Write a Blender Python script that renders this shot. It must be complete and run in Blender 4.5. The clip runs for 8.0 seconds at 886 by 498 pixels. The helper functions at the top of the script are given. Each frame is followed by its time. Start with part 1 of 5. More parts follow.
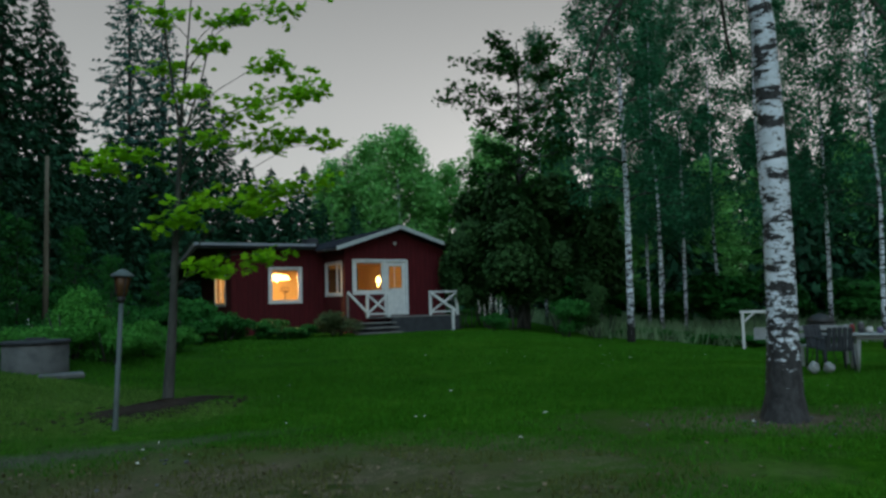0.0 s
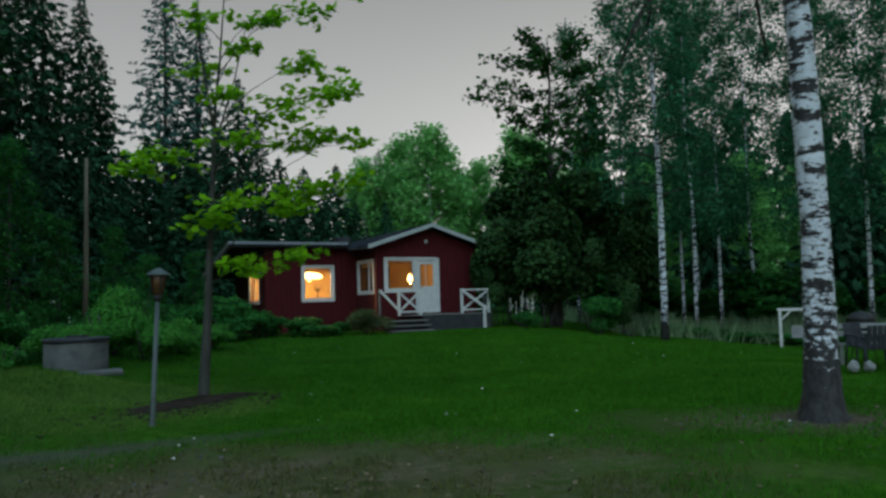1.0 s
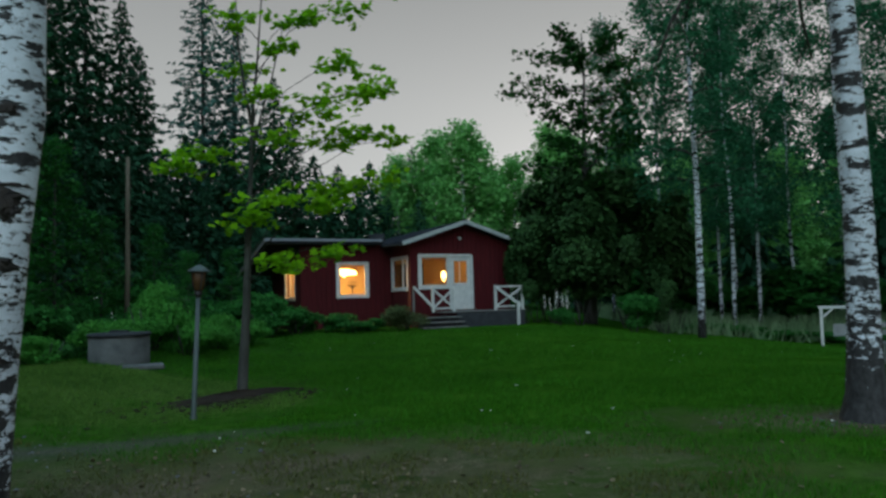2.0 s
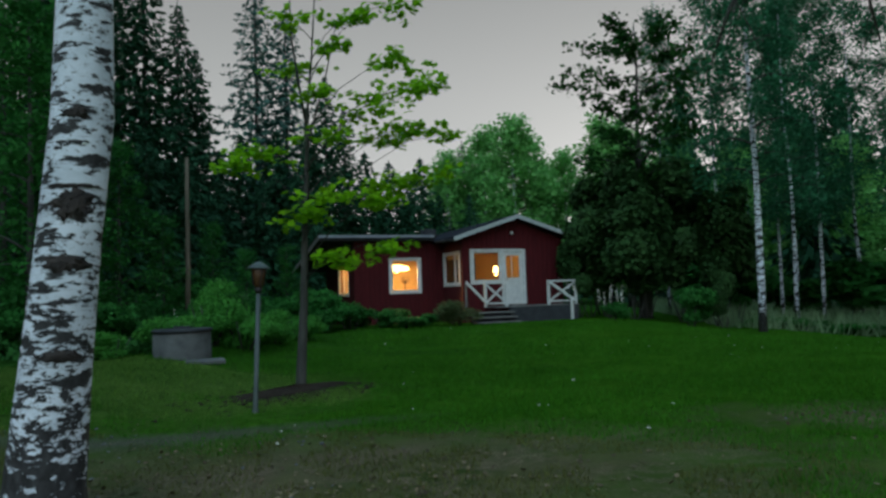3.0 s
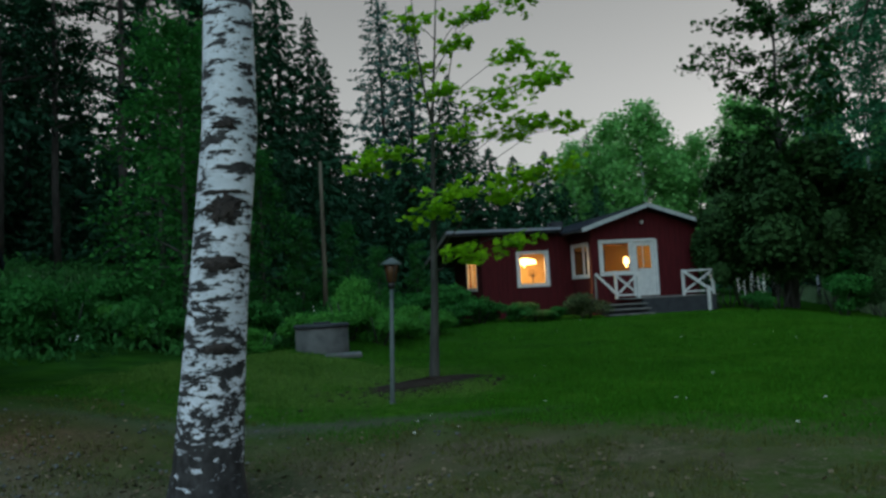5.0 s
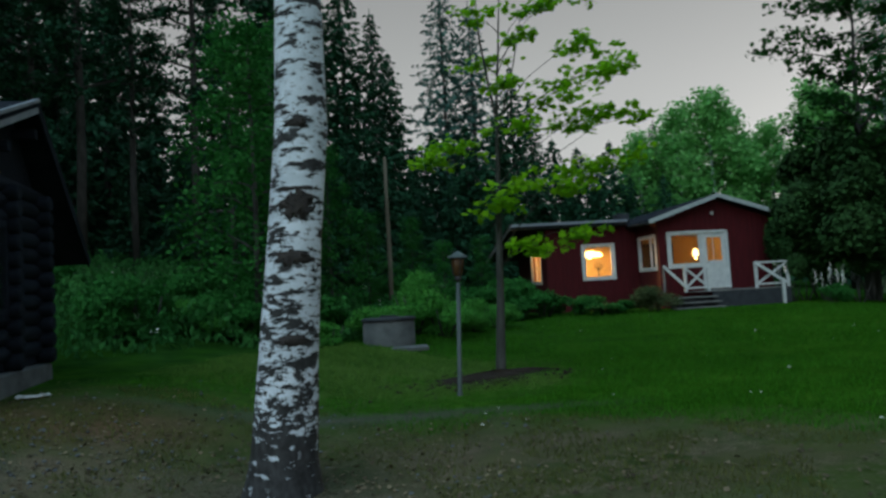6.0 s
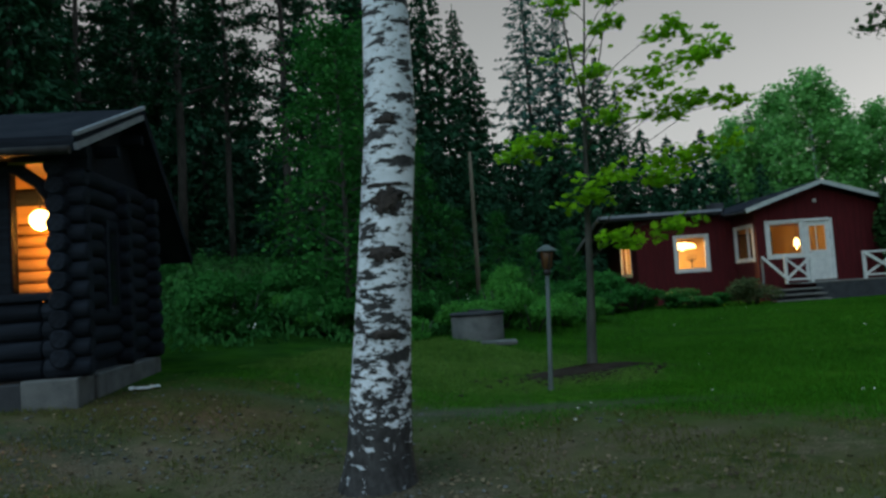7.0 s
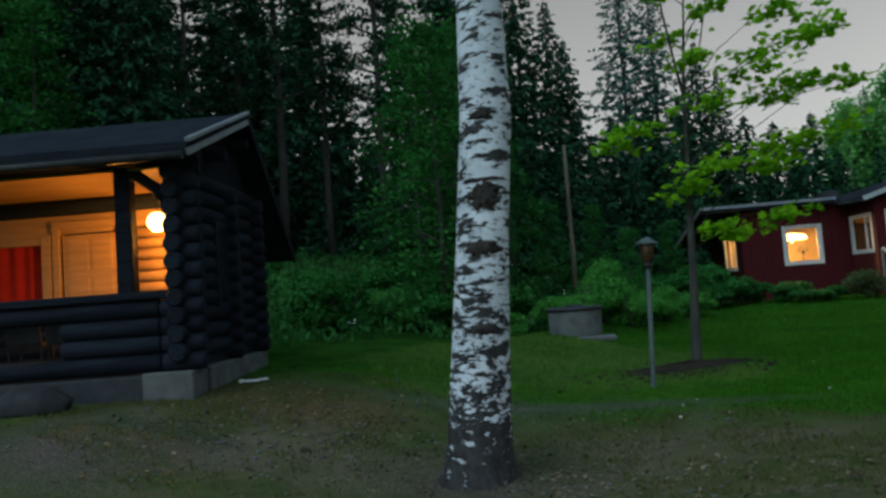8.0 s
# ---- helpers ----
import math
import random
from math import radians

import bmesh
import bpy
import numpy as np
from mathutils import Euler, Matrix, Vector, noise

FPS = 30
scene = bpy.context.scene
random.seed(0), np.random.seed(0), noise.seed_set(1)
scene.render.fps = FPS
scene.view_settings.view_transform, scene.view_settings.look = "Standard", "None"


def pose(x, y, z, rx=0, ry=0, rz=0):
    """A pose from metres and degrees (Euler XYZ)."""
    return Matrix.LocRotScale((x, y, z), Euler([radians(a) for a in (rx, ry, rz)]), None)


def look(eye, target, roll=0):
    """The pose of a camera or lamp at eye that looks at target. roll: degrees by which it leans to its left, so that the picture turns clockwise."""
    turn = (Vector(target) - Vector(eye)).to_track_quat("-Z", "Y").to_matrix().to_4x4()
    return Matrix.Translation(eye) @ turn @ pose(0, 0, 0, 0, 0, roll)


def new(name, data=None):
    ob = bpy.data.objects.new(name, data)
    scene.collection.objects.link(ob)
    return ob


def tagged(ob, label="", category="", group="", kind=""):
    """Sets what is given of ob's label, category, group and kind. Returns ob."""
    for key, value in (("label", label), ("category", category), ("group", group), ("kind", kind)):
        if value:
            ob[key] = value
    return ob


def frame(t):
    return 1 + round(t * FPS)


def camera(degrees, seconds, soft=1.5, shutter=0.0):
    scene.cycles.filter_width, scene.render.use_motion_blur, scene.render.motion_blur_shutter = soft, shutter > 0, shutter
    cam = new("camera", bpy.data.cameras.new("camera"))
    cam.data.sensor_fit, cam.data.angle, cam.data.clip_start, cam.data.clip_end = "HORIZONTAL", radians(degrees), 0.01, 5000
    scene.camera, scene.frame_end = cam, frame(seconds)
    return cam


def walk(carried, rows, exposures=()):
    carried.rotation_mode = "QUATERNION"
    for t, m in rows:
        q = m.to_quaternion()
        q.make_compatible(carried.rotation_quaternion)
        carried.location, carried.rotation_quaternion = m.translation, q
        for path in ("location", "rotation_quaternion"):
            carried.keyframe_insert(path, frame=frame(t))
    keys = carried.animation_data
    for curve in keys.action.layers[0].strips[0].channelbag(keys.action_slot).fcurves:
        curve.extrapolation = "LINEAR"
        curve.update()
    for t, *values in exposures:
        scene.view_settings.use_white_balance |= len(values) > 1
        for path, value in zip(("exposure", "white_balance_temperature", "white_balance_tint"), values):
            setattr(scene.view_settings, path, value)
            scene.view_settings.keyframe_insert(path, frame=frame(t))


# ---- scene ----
cam = camera(62.84, 8.0, soft=2.8)
ROWS = [
    (0, 0.0, 0.0, 1.6, 94.002, 1.596, 0.112),
    (0.5, 0.0064, -0.0088, 1.5981, 93.96, 1.724, 1.418),
    (1, 0.0229, -0.0108, 1.6009, 93.905, 1.678, 2.632),
    (1.5, 0.0169, -0.0329, 1.6044, 93.826, 1.565, 3.797),
    (3, -0.0765, -0.0603, 1.5928, 93.476, 1.951, 9.216),
    (3.5, -0.0927, -0.0754, 1.5819, 93.486, 2.399, 11.798),
    (4, -0.0758, -0.0998, 1.5738, 93.548, 2.755, 14.519),
    (4.5, -0.0755, -0.1105, 1.5717, 93.562, 2.962, 16.995),
    (6, -0.1027, -0.2044, 1.5574, 93.3, 3.324, 24.264),
    (6.5, -0.1247, -0.2127, 1.5527, 93.288, 3.501, 27.441),
    (7, -0.1436, -0.2222, 1.5506, 93.308, 3.837, 31.045),
    (7.5, -0.1539, -0.2183, 1.5387, 93.437, 4.168, 34.873),
    (8, -0.173, -0.239, 1.5382, 93.538, 4.27, 38.505),
]
walk(cam, [(t, pose(x, y, z, rx, ry, rz)) for t, x, y, z, rx, ry, rz in ROWS])

# ---- world and light: an overcast evening sky, brightest over the wood behind the house ----
world = bpy.data.worlds.new("evening_sky")
scene.world = world
world.use_nodes = True
wn, wl = world.node_tree.nodes, world.node_tree.links
sky = wn.new("ShaderNodeTexSky")
sky.sky_type = "NISHITA"
sky.sun_disc = False
sky.sun_elevation, sky.sun_rotation = radians(2), radians(10)
sky.air_density, sky.dust_density, sky.ozone_density = 1.0, 4.0, 1.0
grey = wn.new("ShaderNodeHueSaturation")
grey.inputs["Saturation"].default_value = 0.2
veil = wn.new("ShaderNodeMixRGB")
veil.inputs[0].default_value = 0.85
wco, wsep, wramp, wbright = wn.new("ShaderNodeTexCoord"), wn.new("ShaderNodeSeparateXYZ"), wn.new("ShaderNodeValToRGB"), wn.new("ShaderNodeVectorMath")
wl.new(wco.outputs["Generated"], wsep.inputs[0])
wl.new(wsep.outputs["Z"], wramp.inputs[0])
wramp.color_ramp.elements[0].position, wramp.color_ramp.elements[1].position = 0.1, 0.9
wramp.color_ramp.elements[0].color, wramp.color_ramp.elements[1].color = (0.96, 1.0, 0.99, 1), (0.36, 0.74, 1.0, 1)
wramp.color_ramp.elements.new(0.26).color = (0.775, 0.805, 0.8, 1)
wramp.color_ramp.elements.new(0.42).color = (0.53, 0.55, 0.55, 1)
wbright.operation = "SCALE"
wbright.inputs["Scale"].default_value = 5.0
wl.new(wramp.outputs[0], wbright.inputs[0])
wl.new(wbright.outputs[0], veil.inputs[2])
wl.new(sky.outputs[0], grey.inputs["Color"])
wl.new(grey.outputs[0], veil.inputs[1])
wl.new(veil.outputs[0], wn["Background"].inputs[0])
wn["Background"].inputs[1].default_value = 0.125

sun_data = bpy.data.lights.new("veiled_sun", "SUN")
sun_data.energy, sun_data.angle, sun_data.color = 1.25, radians(70), (0.7, 0.94, 1.0)
new("veiled_sun", sun_data).matrix_world = look((-6, -14, 30), (-4, 14, 0))


# ---- materials ----
def material(name, a, b, rough=0.8, scale=6.0, fine=60.0, bump=0.3, metal=0.0, island=0.0, each=0.0, stretch=(1, 1, 1), through_light=0.0, spec=0.3):
    """Two tones blended by a broad and a fine noise, with relief; island and each vary pieces."""
    m = bpy.data.materials.new(name)
    m.use_nodes = True
    n, l = m.node_tree.nodes, m.node_tree.links
    p = n["Principled BSDF"]
    p.inputs["Roughness"].default_value, p.inputs["Metallic"].default_value = rough, metal
    p.inputs["Specular IOR Level"].default_value = spec
    co = n.new("ShaderNodeTexCoord")
    mp = n.new("ShaderNodeMapping")
    mp.inputs["Scale"].default_value = stretch
    l.new(co.outputs["Object"], mp.inputs[0])
    broad, grain = n.new("ShaderNodeTexNoise"), n.new("ShaderNodeTexNoise")
    broad.inputs["Scale"].default_value, grain.inputs["Scale"].default_value = scale, fine
    broad.inputs["Detail"].default_value = grain.inputs["Detail"].default_value = 4
    l.new(mp.outputs[0], broad.inputs[0])
    l.new(mp.outputs[0], grain.inputs[0])
    add = n.new("ShaderNodeMath")
    add.operation = "MULTIPLY_ADD"
    add.inputs[1].default_value = 0.45
    l.new(grain.outputs[0], add.inputs[0])
    l.new(broad.outputs[0], add.inputs[2])
    ramp = n.new("ShaderNodeValToRGB")
    ramp.color_ramp.elements[0].position, ramp.color_ramp.elements[1].position = 0.45, 0.98
    ramp.color_ramp.elements[0].color, ramp.color_ramp.elements[1].color = (*a, 1), (*b, 1)
    l.new(add.outputs[0], ramp.inputs[0])
    out = ramp.outputs[0]
    for amount, node, socket in ((island, "ShaderNodeNewGeometry", "Random Per Island"), (each, "ShaderNodeObjectInfo", "Random")):
        if amount:
            g, r, hs = n.new(node), n.new("ShaderNodeMapRange"), n.new("ShaderNodeHueSaturation")
            r.inputs["To Min"].default_value, r.inputs["To Max"].default_value = 1 - amount, 1 + amount
            l.new(g.outputs[socket], r.inputs["Value"])
            l.new(r.outputs[0], hs.inputs["Value"])
            l.new(out, hs.inputs["Color"])
            out = hs.outputs[0]
    l.new(out, p.inputs["Base Color"])
    if bump:
        bp = n.new("ShaderNodeBump")
        bp.inputs["Strength"].default_value, bp.inputs["Distance"].default_value = bump, 0.02
        l.new(add.outputs[0], bp.inputs["Height"])
        l.new(bp.outputs[0], p.inputs["Normal"])
    if through_light:
        tr, mx = n.new("ShaderNodeBsdfTranslucent"), n.new("ShaderNodeMixShader")
        l.new(out, tr.inputs[0])
        mx.inputs[0].default_value = through_light
        l.new(p.outputs[0], mx.inputs[1])
        l.new(tr.outputs[0], mx.inputs[2])
        l.new(mx.outputs[0], n["Material Output"].inputs[0])
    return m


def leafage(name, a, b, spread=0.4, thin=0.35):
    return material(name, a, b, 0.6, 0.6, 9, 0, island=spread, through_light=thin, spec=0.08)


def glow(name, colour, strength):
    m = bpy.data.materials.new(name)
    m.use_nodes = True
    p = m.node_tree.nodes["Principled BSDF"]
    p.inputs["Base Color"].default_value = (0.8, 0.75, 0.65, 1)
    p.inputs["Emission Color"].default_value, p.inputs["Emission Strength"].default_value = (*colour, 1), strength
    return m


def clear_glass(name):
    m = bpy.data.materials.new(name)
    m.use_nodes = True
    p = m.node_tree.nodes["Principled BSDF"]
    p.inputs["Transmission Weight"].default_value, p.inputs["Roughness"].default_value, p.inputs["IOR"].default_value = 1.0, 0.02, 1.1
    return m


def birch_bark(name, foot_top, foot_weight):
    """White bark with dark cross bands, and black furrowed bark towards the foot."""
    m = bpy.data.materials.new(name)
    m.use_nodes = True
    n, l = m.node_tree.nodes, m.node_tree.links
    p = n["Principled BSDF"]
    p.inputs["Roughness"].default_value = 0.75
    co = n.new("ShaderNodeTexCoord")

    def layer(stretch, scale, lo, hi, detail=5.0):
        mp, nz, rp = n.new("ShaderNodeMapping"), n.new("ShaderNodeTexNoise"), n.new("ShaderNodeMapRange")
        mp.inputs["Scale"].default_value = stretch
        nz.inputs["Scale"].default_value, nz.inputs["Detail"].default_value = scale, detail
        nz.inputs["Roughness"].default_value = 0.65
        rp.inputs["From Min"].default_value, rp.inputs["From Max"].default_value = lo, hi
        l.new(co.outputs["Object"], mp.inputs[0])
        l.new(mp.outputs[0], nz.inputs[0])
        l.new(nz.outputs[0], rp.inputs["Value"])
        return rp.outputs[0]

    def maths(op, a, b):
        q = n.new("ShaderNodeMath")
        q.operation = op
        for k, s in enumerate((a, b)):
            if isinstance(s, float):
                q.inputs[k].default_value = s
            else:
                l.new(s, q.inputs[k])
        return q.outputs[0]

    sep, foot = n.new("ShaderNodeSeparateXYZ"), n.new("ShaderNodeMapRange")
    l.new(co.outputs["Object"], sep.inputs[0])
    foot.inputs["From Min"].default_value, foot.inputs["From Max"].default_value = foot_top, 0.0
    l.new(sep.outputs["Z"], foot.inputs["Value"])
    bands = layer((1, 1, 3.1), 3.1, 0.522, 0.536, 7.0)
    scars = layer((1, 1, 2.2), 8.5, 0.6, 0.62)
    dots = layer((1, 1, 1.3), 26.0, 0.67, 0.69, 2.0)
    lines = maths("MULTIPLY", layer((1, 1, 13.0), 4.5, 0.6, 0.66), 0.55)
    crust = layer((1.0, 1.0, 1.9), 9.0, 0.28, 0.72, 8.0)
    low = maths("MULTIPLY", foot.outputs[0], foot_weight)
    dark = maths("MAXIMUM", maths("MAXIMUM", maths("MAXIMUM", bands, scars), maths("MAXIMUM", dots, lines)), maths("GREATER_THAN", maths("ADD", low, crust), 0.98))
    tint = n.new("ShaderNodeValToRGB")
    tint.color_ramp.elements[0].color, tint.color_ramp.elements[1].color = (0.5, 0.56, 0.65, 1), (0.74, 0.8, 0.92, 1)
    l.new(layer((1, 1, 1.6), 3.0, 0.3, 0.6), tint.inputs[0])
    mix = n.new("ShaderNodeMixRGB")
    l.new(dark, mix.inputs[0])
    l.new(tint.outputs[0], mix.inputs[1])
    black = n.new("ShaderNodeValToRGB")
    black.color_ramp.elements[0].color, black.color_ramp.elements[1].color = (0.008, 0.008, 0.01, 1), (0.055, 0.057, 0.064, 1)
    l.new(layer((1, 1, 0.55), 15.0, 0.38, 0.72, 7.0), black.inputs[0])
    l.new(black.outputs[0], mix.inputs[2])
    l.new(mix.outputs[0], p.inputs["Base Color"])
    bp = n.new("ShaderNodeBump")
    bp.inputs["Strength"].default_value, bp.inputs["Distance"].default_value = 0.7, -0.02
    l.new(dark, bp.inputs["Height"])
    l.new(bp.outputs[0], p.inputs["Normal"])
    return m


def ground_cover():
    """Mown lawn, with dry ground in front, a trodden path and bare earth round the trunks."""
    m = bpy.data.materials.new("lawn_and_earth")
    m.use_nodes = True
    n, l = m.node_tree.nodes, m.node_tree.links
    p = n["Principled BSDF"]
    p.inputs["Roughness"].default_value, p.inputs["Specular IOR Level"].default_value = 1.0, 0.0
    geo = n.new("ShaderNodeTexCoord")

    def noise_at(scale, detail=5):
        q = n.new("ShaderNodeTexNoise")
        q.inputs["Scale"].default_value, q.inputs["Detail"].default_value = scale, detail
        l.new(geo.outputs["Object"], q.inputs[0])
        return q.outputs[0]

    def ramp(src, lo, hi, a, b):
        q = n.new("ShaderNodeValToRGB")
        q.color_ramp.elements[0].position, q.color_ramp.elements[1].position = lo, hi
        q.color_ramp.elements[0].color, q.color_ramp.elements[1].color = (*a, 1), (*b, 1)
        l.new(src, q.inputs[0])
        return q.outputs[0]

    def blend(f, a, b):
        q = n.new("ShaderNodeMixRGB")
        l.new(f, q.inputs[0])
        l.new(a, q.inputs[1])
        l.new(b, q.inputs[2])
        return q.outputs[0]

    def patch(x, y, rx, ry, turn, lo=0.75, hi=1.25):
        """1 inside an uneven ellipse on the ground."""
        mp, ln, wob, mr = n.new("ShaderNodeMapping"), n.new("ShaderNodeVectorMath"), n.new("ShaderNodeMath"), n.new("ShaderNodeMapRange")
        mp.vector_type = "TEXTURE"
        mp.inputs["Location"].default_value, mp.inputs["Rotation"].default_value, mp.inputs["Scale"].default_value = (x, y, 0), (0, 0, radians(turn)), (rx, ry, 50)
        l.new(geo.outputs["Object"], mp.inputs[0])
        ln.operation = "LENGTH"
        l.new(mp.outputs[0], ln.inputs[0])
        wob.operation = "MULTIPLY_ADD"
        wob.inputs[1].default_value = 0.9
        l.new(noise_at(1.3), wob.inputs[0])
        l.new(ln.outputs["Value"], wob.inputs[2])
        mr.inputs["From Min"].default_value, mr.inputs["From Max"].default_value = hi + 0.45, lo + 0.45
        l.new(wob.outputs[0], mr.inputs["Value"])
        return mr.outputs[0]

    broad, mid, fine, tuft = noise_at(0.35), noise_at(2.2), noise_at(38), noise_at(6.5)
    lawn = blend(mid, ramp(fine, 0.3, 0.75, (0.012, 0.047, 0.004), (0.024, 0.094, 0.006)), ramp(broad, 0.35, 0.7, (0.014, 0.06, 0.005), (0.024, 0.098, 0.006)))
    lawn = blend(ramp(tuft, 0.38, 0.62, (0, 0, 0), (0.8, 0.8, 0.8)), lawn, ramp(fine, 0.3, 0.8, (0.021, 0.086, 0.005), (0.052, 0.145, 0.01)))
    lawn = blend(ramp(noise_at(0.8), 0.45, 0.68, (0, 0, 0), (0.75, 0.75, 0.75)), lawn, ramp(tuft, 0.35, 0.65, (0.03, 0.1, 0.007), (0.064, 0.17, 0.017)))
    dry = blend(ramp(tuft, 0.4, 0.6, (0, 0, 0), (1, 1, 1)), ramp(fine, 0.3, 0.7, (0.05, 0.042, 0.026), (0.21, 0.18, 0.12)), ramp(broad, 0.4, 0.6, (0.04, 0.06, 0.018), (0.15, 0.12, 0.085)))
    dry = blend(ramp(noise_at(1.1), 0.4, 0.62, (0, 0, 0), (0.75, 0.75, 0.75)), dry, ramp(mid, 0.35, 0.65, (0.048, 0.06, 0.022), (0.1, 0.1, 0.046)))
    earth = ramp(fine, 0.35, 0.7, (0.045, 0.036, 0.028), (0.17, 0.145, 0.12))
    pale = ramp(tuft, 0.35, 0.65, (0.055, 0.12, 0.02), (0.12, 0.18, 0.05))
    # reddish clay by the cabin, the porch lamp's warm light included in its tone
    lamplit_clay = ramp(fine, 0.35, 0.7, (0.1, 0.055, 0.038), (0.22, 0.13, 0.085))
    grit = ramp(fine, 0.35, 0.7, (0.055, 0.052, 0.048), (0.15, 0.14, 0.13))
    wild = ramp(mid, 0.35, 0.7, (0.012, 0.045, 0.008), (0.026, 0.08, 0.014))
    c = lawn
    for zone, tone in ((patch(-2.4, 6.4, 4.6, 2.1, 5, 0.5, 1.35), dry), (patch(4.4, 9.2, 2.6, 0.9, 0, 0.4, 1.4), dry), (patch(-7.6, 4.6, 3.2, 3.0, 20, 0.5, 1.3), dry),
                       (patch(-6.8, 11.3, 3.0, 2.6, 20, 0.3, 1.5), pale), (patch(-5.4, 8.0, 2.6, 0.24, 22, -0.2, 1.7), grit), (patch(-7.6, 3.2, 1.2, 1.4, 0, 0.3, 1.3), grit), (patch(-4.5, 5.5, 1.1, 0.8, 0, 0.3, 1.5), earth), (patch(4.2, 9.2, 0.6, 0.5, 0, 0.4, 1.4), earth),
                       (patch(-8.0, 5.9, 1.7, 0.8, 30, 0.4, 1.4), lamplit_clay), (patch(-24, 26, 17, 24, 25), wild), (patch(0, 62, 60, 24, 0), wild)):
        c = blend(zone, c, tone)
    l.new(c, p.inputs["Base Color"])
    bp = n.new("ShaderNodeBump")
    bp.inputs["Strength"].default_value, bp.inputs["Distance"].default_value = 0.8, 0.04
    l.new(fine, bp.inputs["Height"])
    l.new(bp.outputs[0], p.inputs["Normal"])
    return m


RED = material("falu_red_boards", (0.045, 0.0032, 0.006), (0.085, 0.0058, 0.01), 0.85, 3, 40, 0.3, each=0.18, stretch=(3, 3, 0.4))
WHITE = material("white_paint", (0.5, 0.53, 0.56), (0.7, 0.72, 0.74), 0.5, 5, 60, 0.1)
GREYWOOD = material("weathered_grey_wood", (0.09, 0.09, 0.095), (0.22, 0.22, 0.22), 0.85, 4, 50, 0.4, stretch=(0.6, 4, 4))
SKIRT = material("dark_grey_skirting", (0.022, 0.026, 0.034), (0.05, 0.056, 0.068), 0.85, 4, 50, 0.3)
ROOF = material("dark_roof_felt", (0.008, 0.011, 0.018), (0.022, 0.027, 0.038), 0.9, 2, 60, 0.4, spec=0.05)
PINELOG = material("lamplit_pine_log", (0.3, 0.16, 0.06), (0.44, 0.26, 0.1), 0.6, 3, 30, 0.2, stretch=(0.5, 5, 5))
SHEET = material("grey_sheet_metal", (0.17, 0.2, 0.25), (0.28, 0.32, 0.38), 0.45, 3, 40, 0.1, metal=0.3)
LOG = material("dark_stained_log", (0.006, 0.008, 0.013), (0.02, 0.027, 0.041), 0.8, 3, 40, 0.4, each=0.25, stretch=(0.5, 6, 6), spec=0.08)
LOGEND = material("log_end_grain", (0.03, 0.028, 0.028), (0.075, 0.065, 0.06), 0.8, 8, 50, 0.4)
PINE = material("lamplit_pine", (0.34, 0.19, 0.07), (0.5, 0.3, 0.12), 0.6, 3, 30, 0.2, stretch=(0.5, 5, 5))
PLASTER = material("warm_interior_wall", (0.58, 0.43, 0.22), (0.7, 0.55, 0.3), 0.9, 3, 40, 0.1)
CURTAIN = material("red_curtain_cloth", (0.5, 0.016, 0.006), (0.65, 0.035, 0.012), 0.9, 4, 60, 0.3, through_light=0.3)
CONCRETE = material("old_concrete", (0.065, 0.072, 0.08), (0.15, 0.16, 0.17), 0.9, 4, 50, 0.5)
STEEL = material("grey_green_painted_post", (0.05, 0.072, 0.078), (0.1, 0.13, 0.135), 0.5, 4, 60, 0.1)
BLACK = material("black_painted_metal", (0.012, 0.012, 0.014), (0.035, 0.035, 0.038), 0.5, 6, 60, 0.2)
AMBER = material("amber_lamp_glass", (0.05, 0.028, 0.014), (0.11, 0.055, 0.024), 0.2, 6, 60, 0.0)
PLASTIC = material("white_garden_plastic", (0.2, 0.22, 0.235), (0.3, 0.315, 0.33), 0.5, 4, 40, 0.05)
DARKCLOTH = material("dark_cloth", (0.015, 0.017, 0.022), (0.04, 0.042, 0.05), 0.9, 5, 60, 0.4)
MULCH = material("dark_bark_mulch", (0.006, 0.004, 0.003), (0.03, 0.019, 0.013), 0.95, 7, 45, 1.0)
GREYBARK = material("grey_brown_bark", (0.025, 0.028, 0.027), (0.085, 0.088, 0.084), 0.9, 5, 30, 0.7, stretch=(2, 2, 0.5))
SPRUCEBARK = material("spruce_bark", (0.03, 0.03, 0.031), (0.085, 0.082, 0.08), 0.9, 4, 25, 0.7, stretch=(2, 2, 0.6))
POLEWOOD = material("bare_grey_pole", (0.09, 0.08, 0.06), (0.18, 0.155, 0.125), 0.85, 3, 30, 0.3, stretch=(3, 3, 0.4))
BIRCH = birch_bark("birch_bark", 2.5, 0.8)
OLD_BIRCH = birch_bark("old_birch_bark", 2.5, 0.95)
L_MAPLE = leafage("fresh_maple_leaf", (0.13, 0.37, 0.006), (0.23, 0.5, 0.014), 0.4, 0.5)
L_BIRCH = leafage("birch_leaf", (0.025, 0.13, 0.065), (0.052, 0.215, 0.108), 0.45, 0.38)
L_DARK = leafage("dark_maple_leaf", (0.014, 0.07, 0.014), (0.03, 0.11, 0.024), 0.4, 0.2)
# aspen green lightened and evened out to carry the wood's haze
L_FAR = leafage("hazed_aspen_leaf", (0.15, 0.42, 0.12), (0.23, 0.54, 0.17), 0.25, 0.45)
# distance haze put into the needle tone: paler and bluer than L_SPRUCE
L_HAZED_SPRUCE = leafage("hazed_spruce_needle", (0.035, 0.1, 0.085), (0.06, 0.15, 0.125), 0.35, 0.1)
SCAR = material("black_branch_scar", (0.02, 0.018, 0.019), (0.06, 0.05, 0.048), 0.9, 14, 60, 0.8)
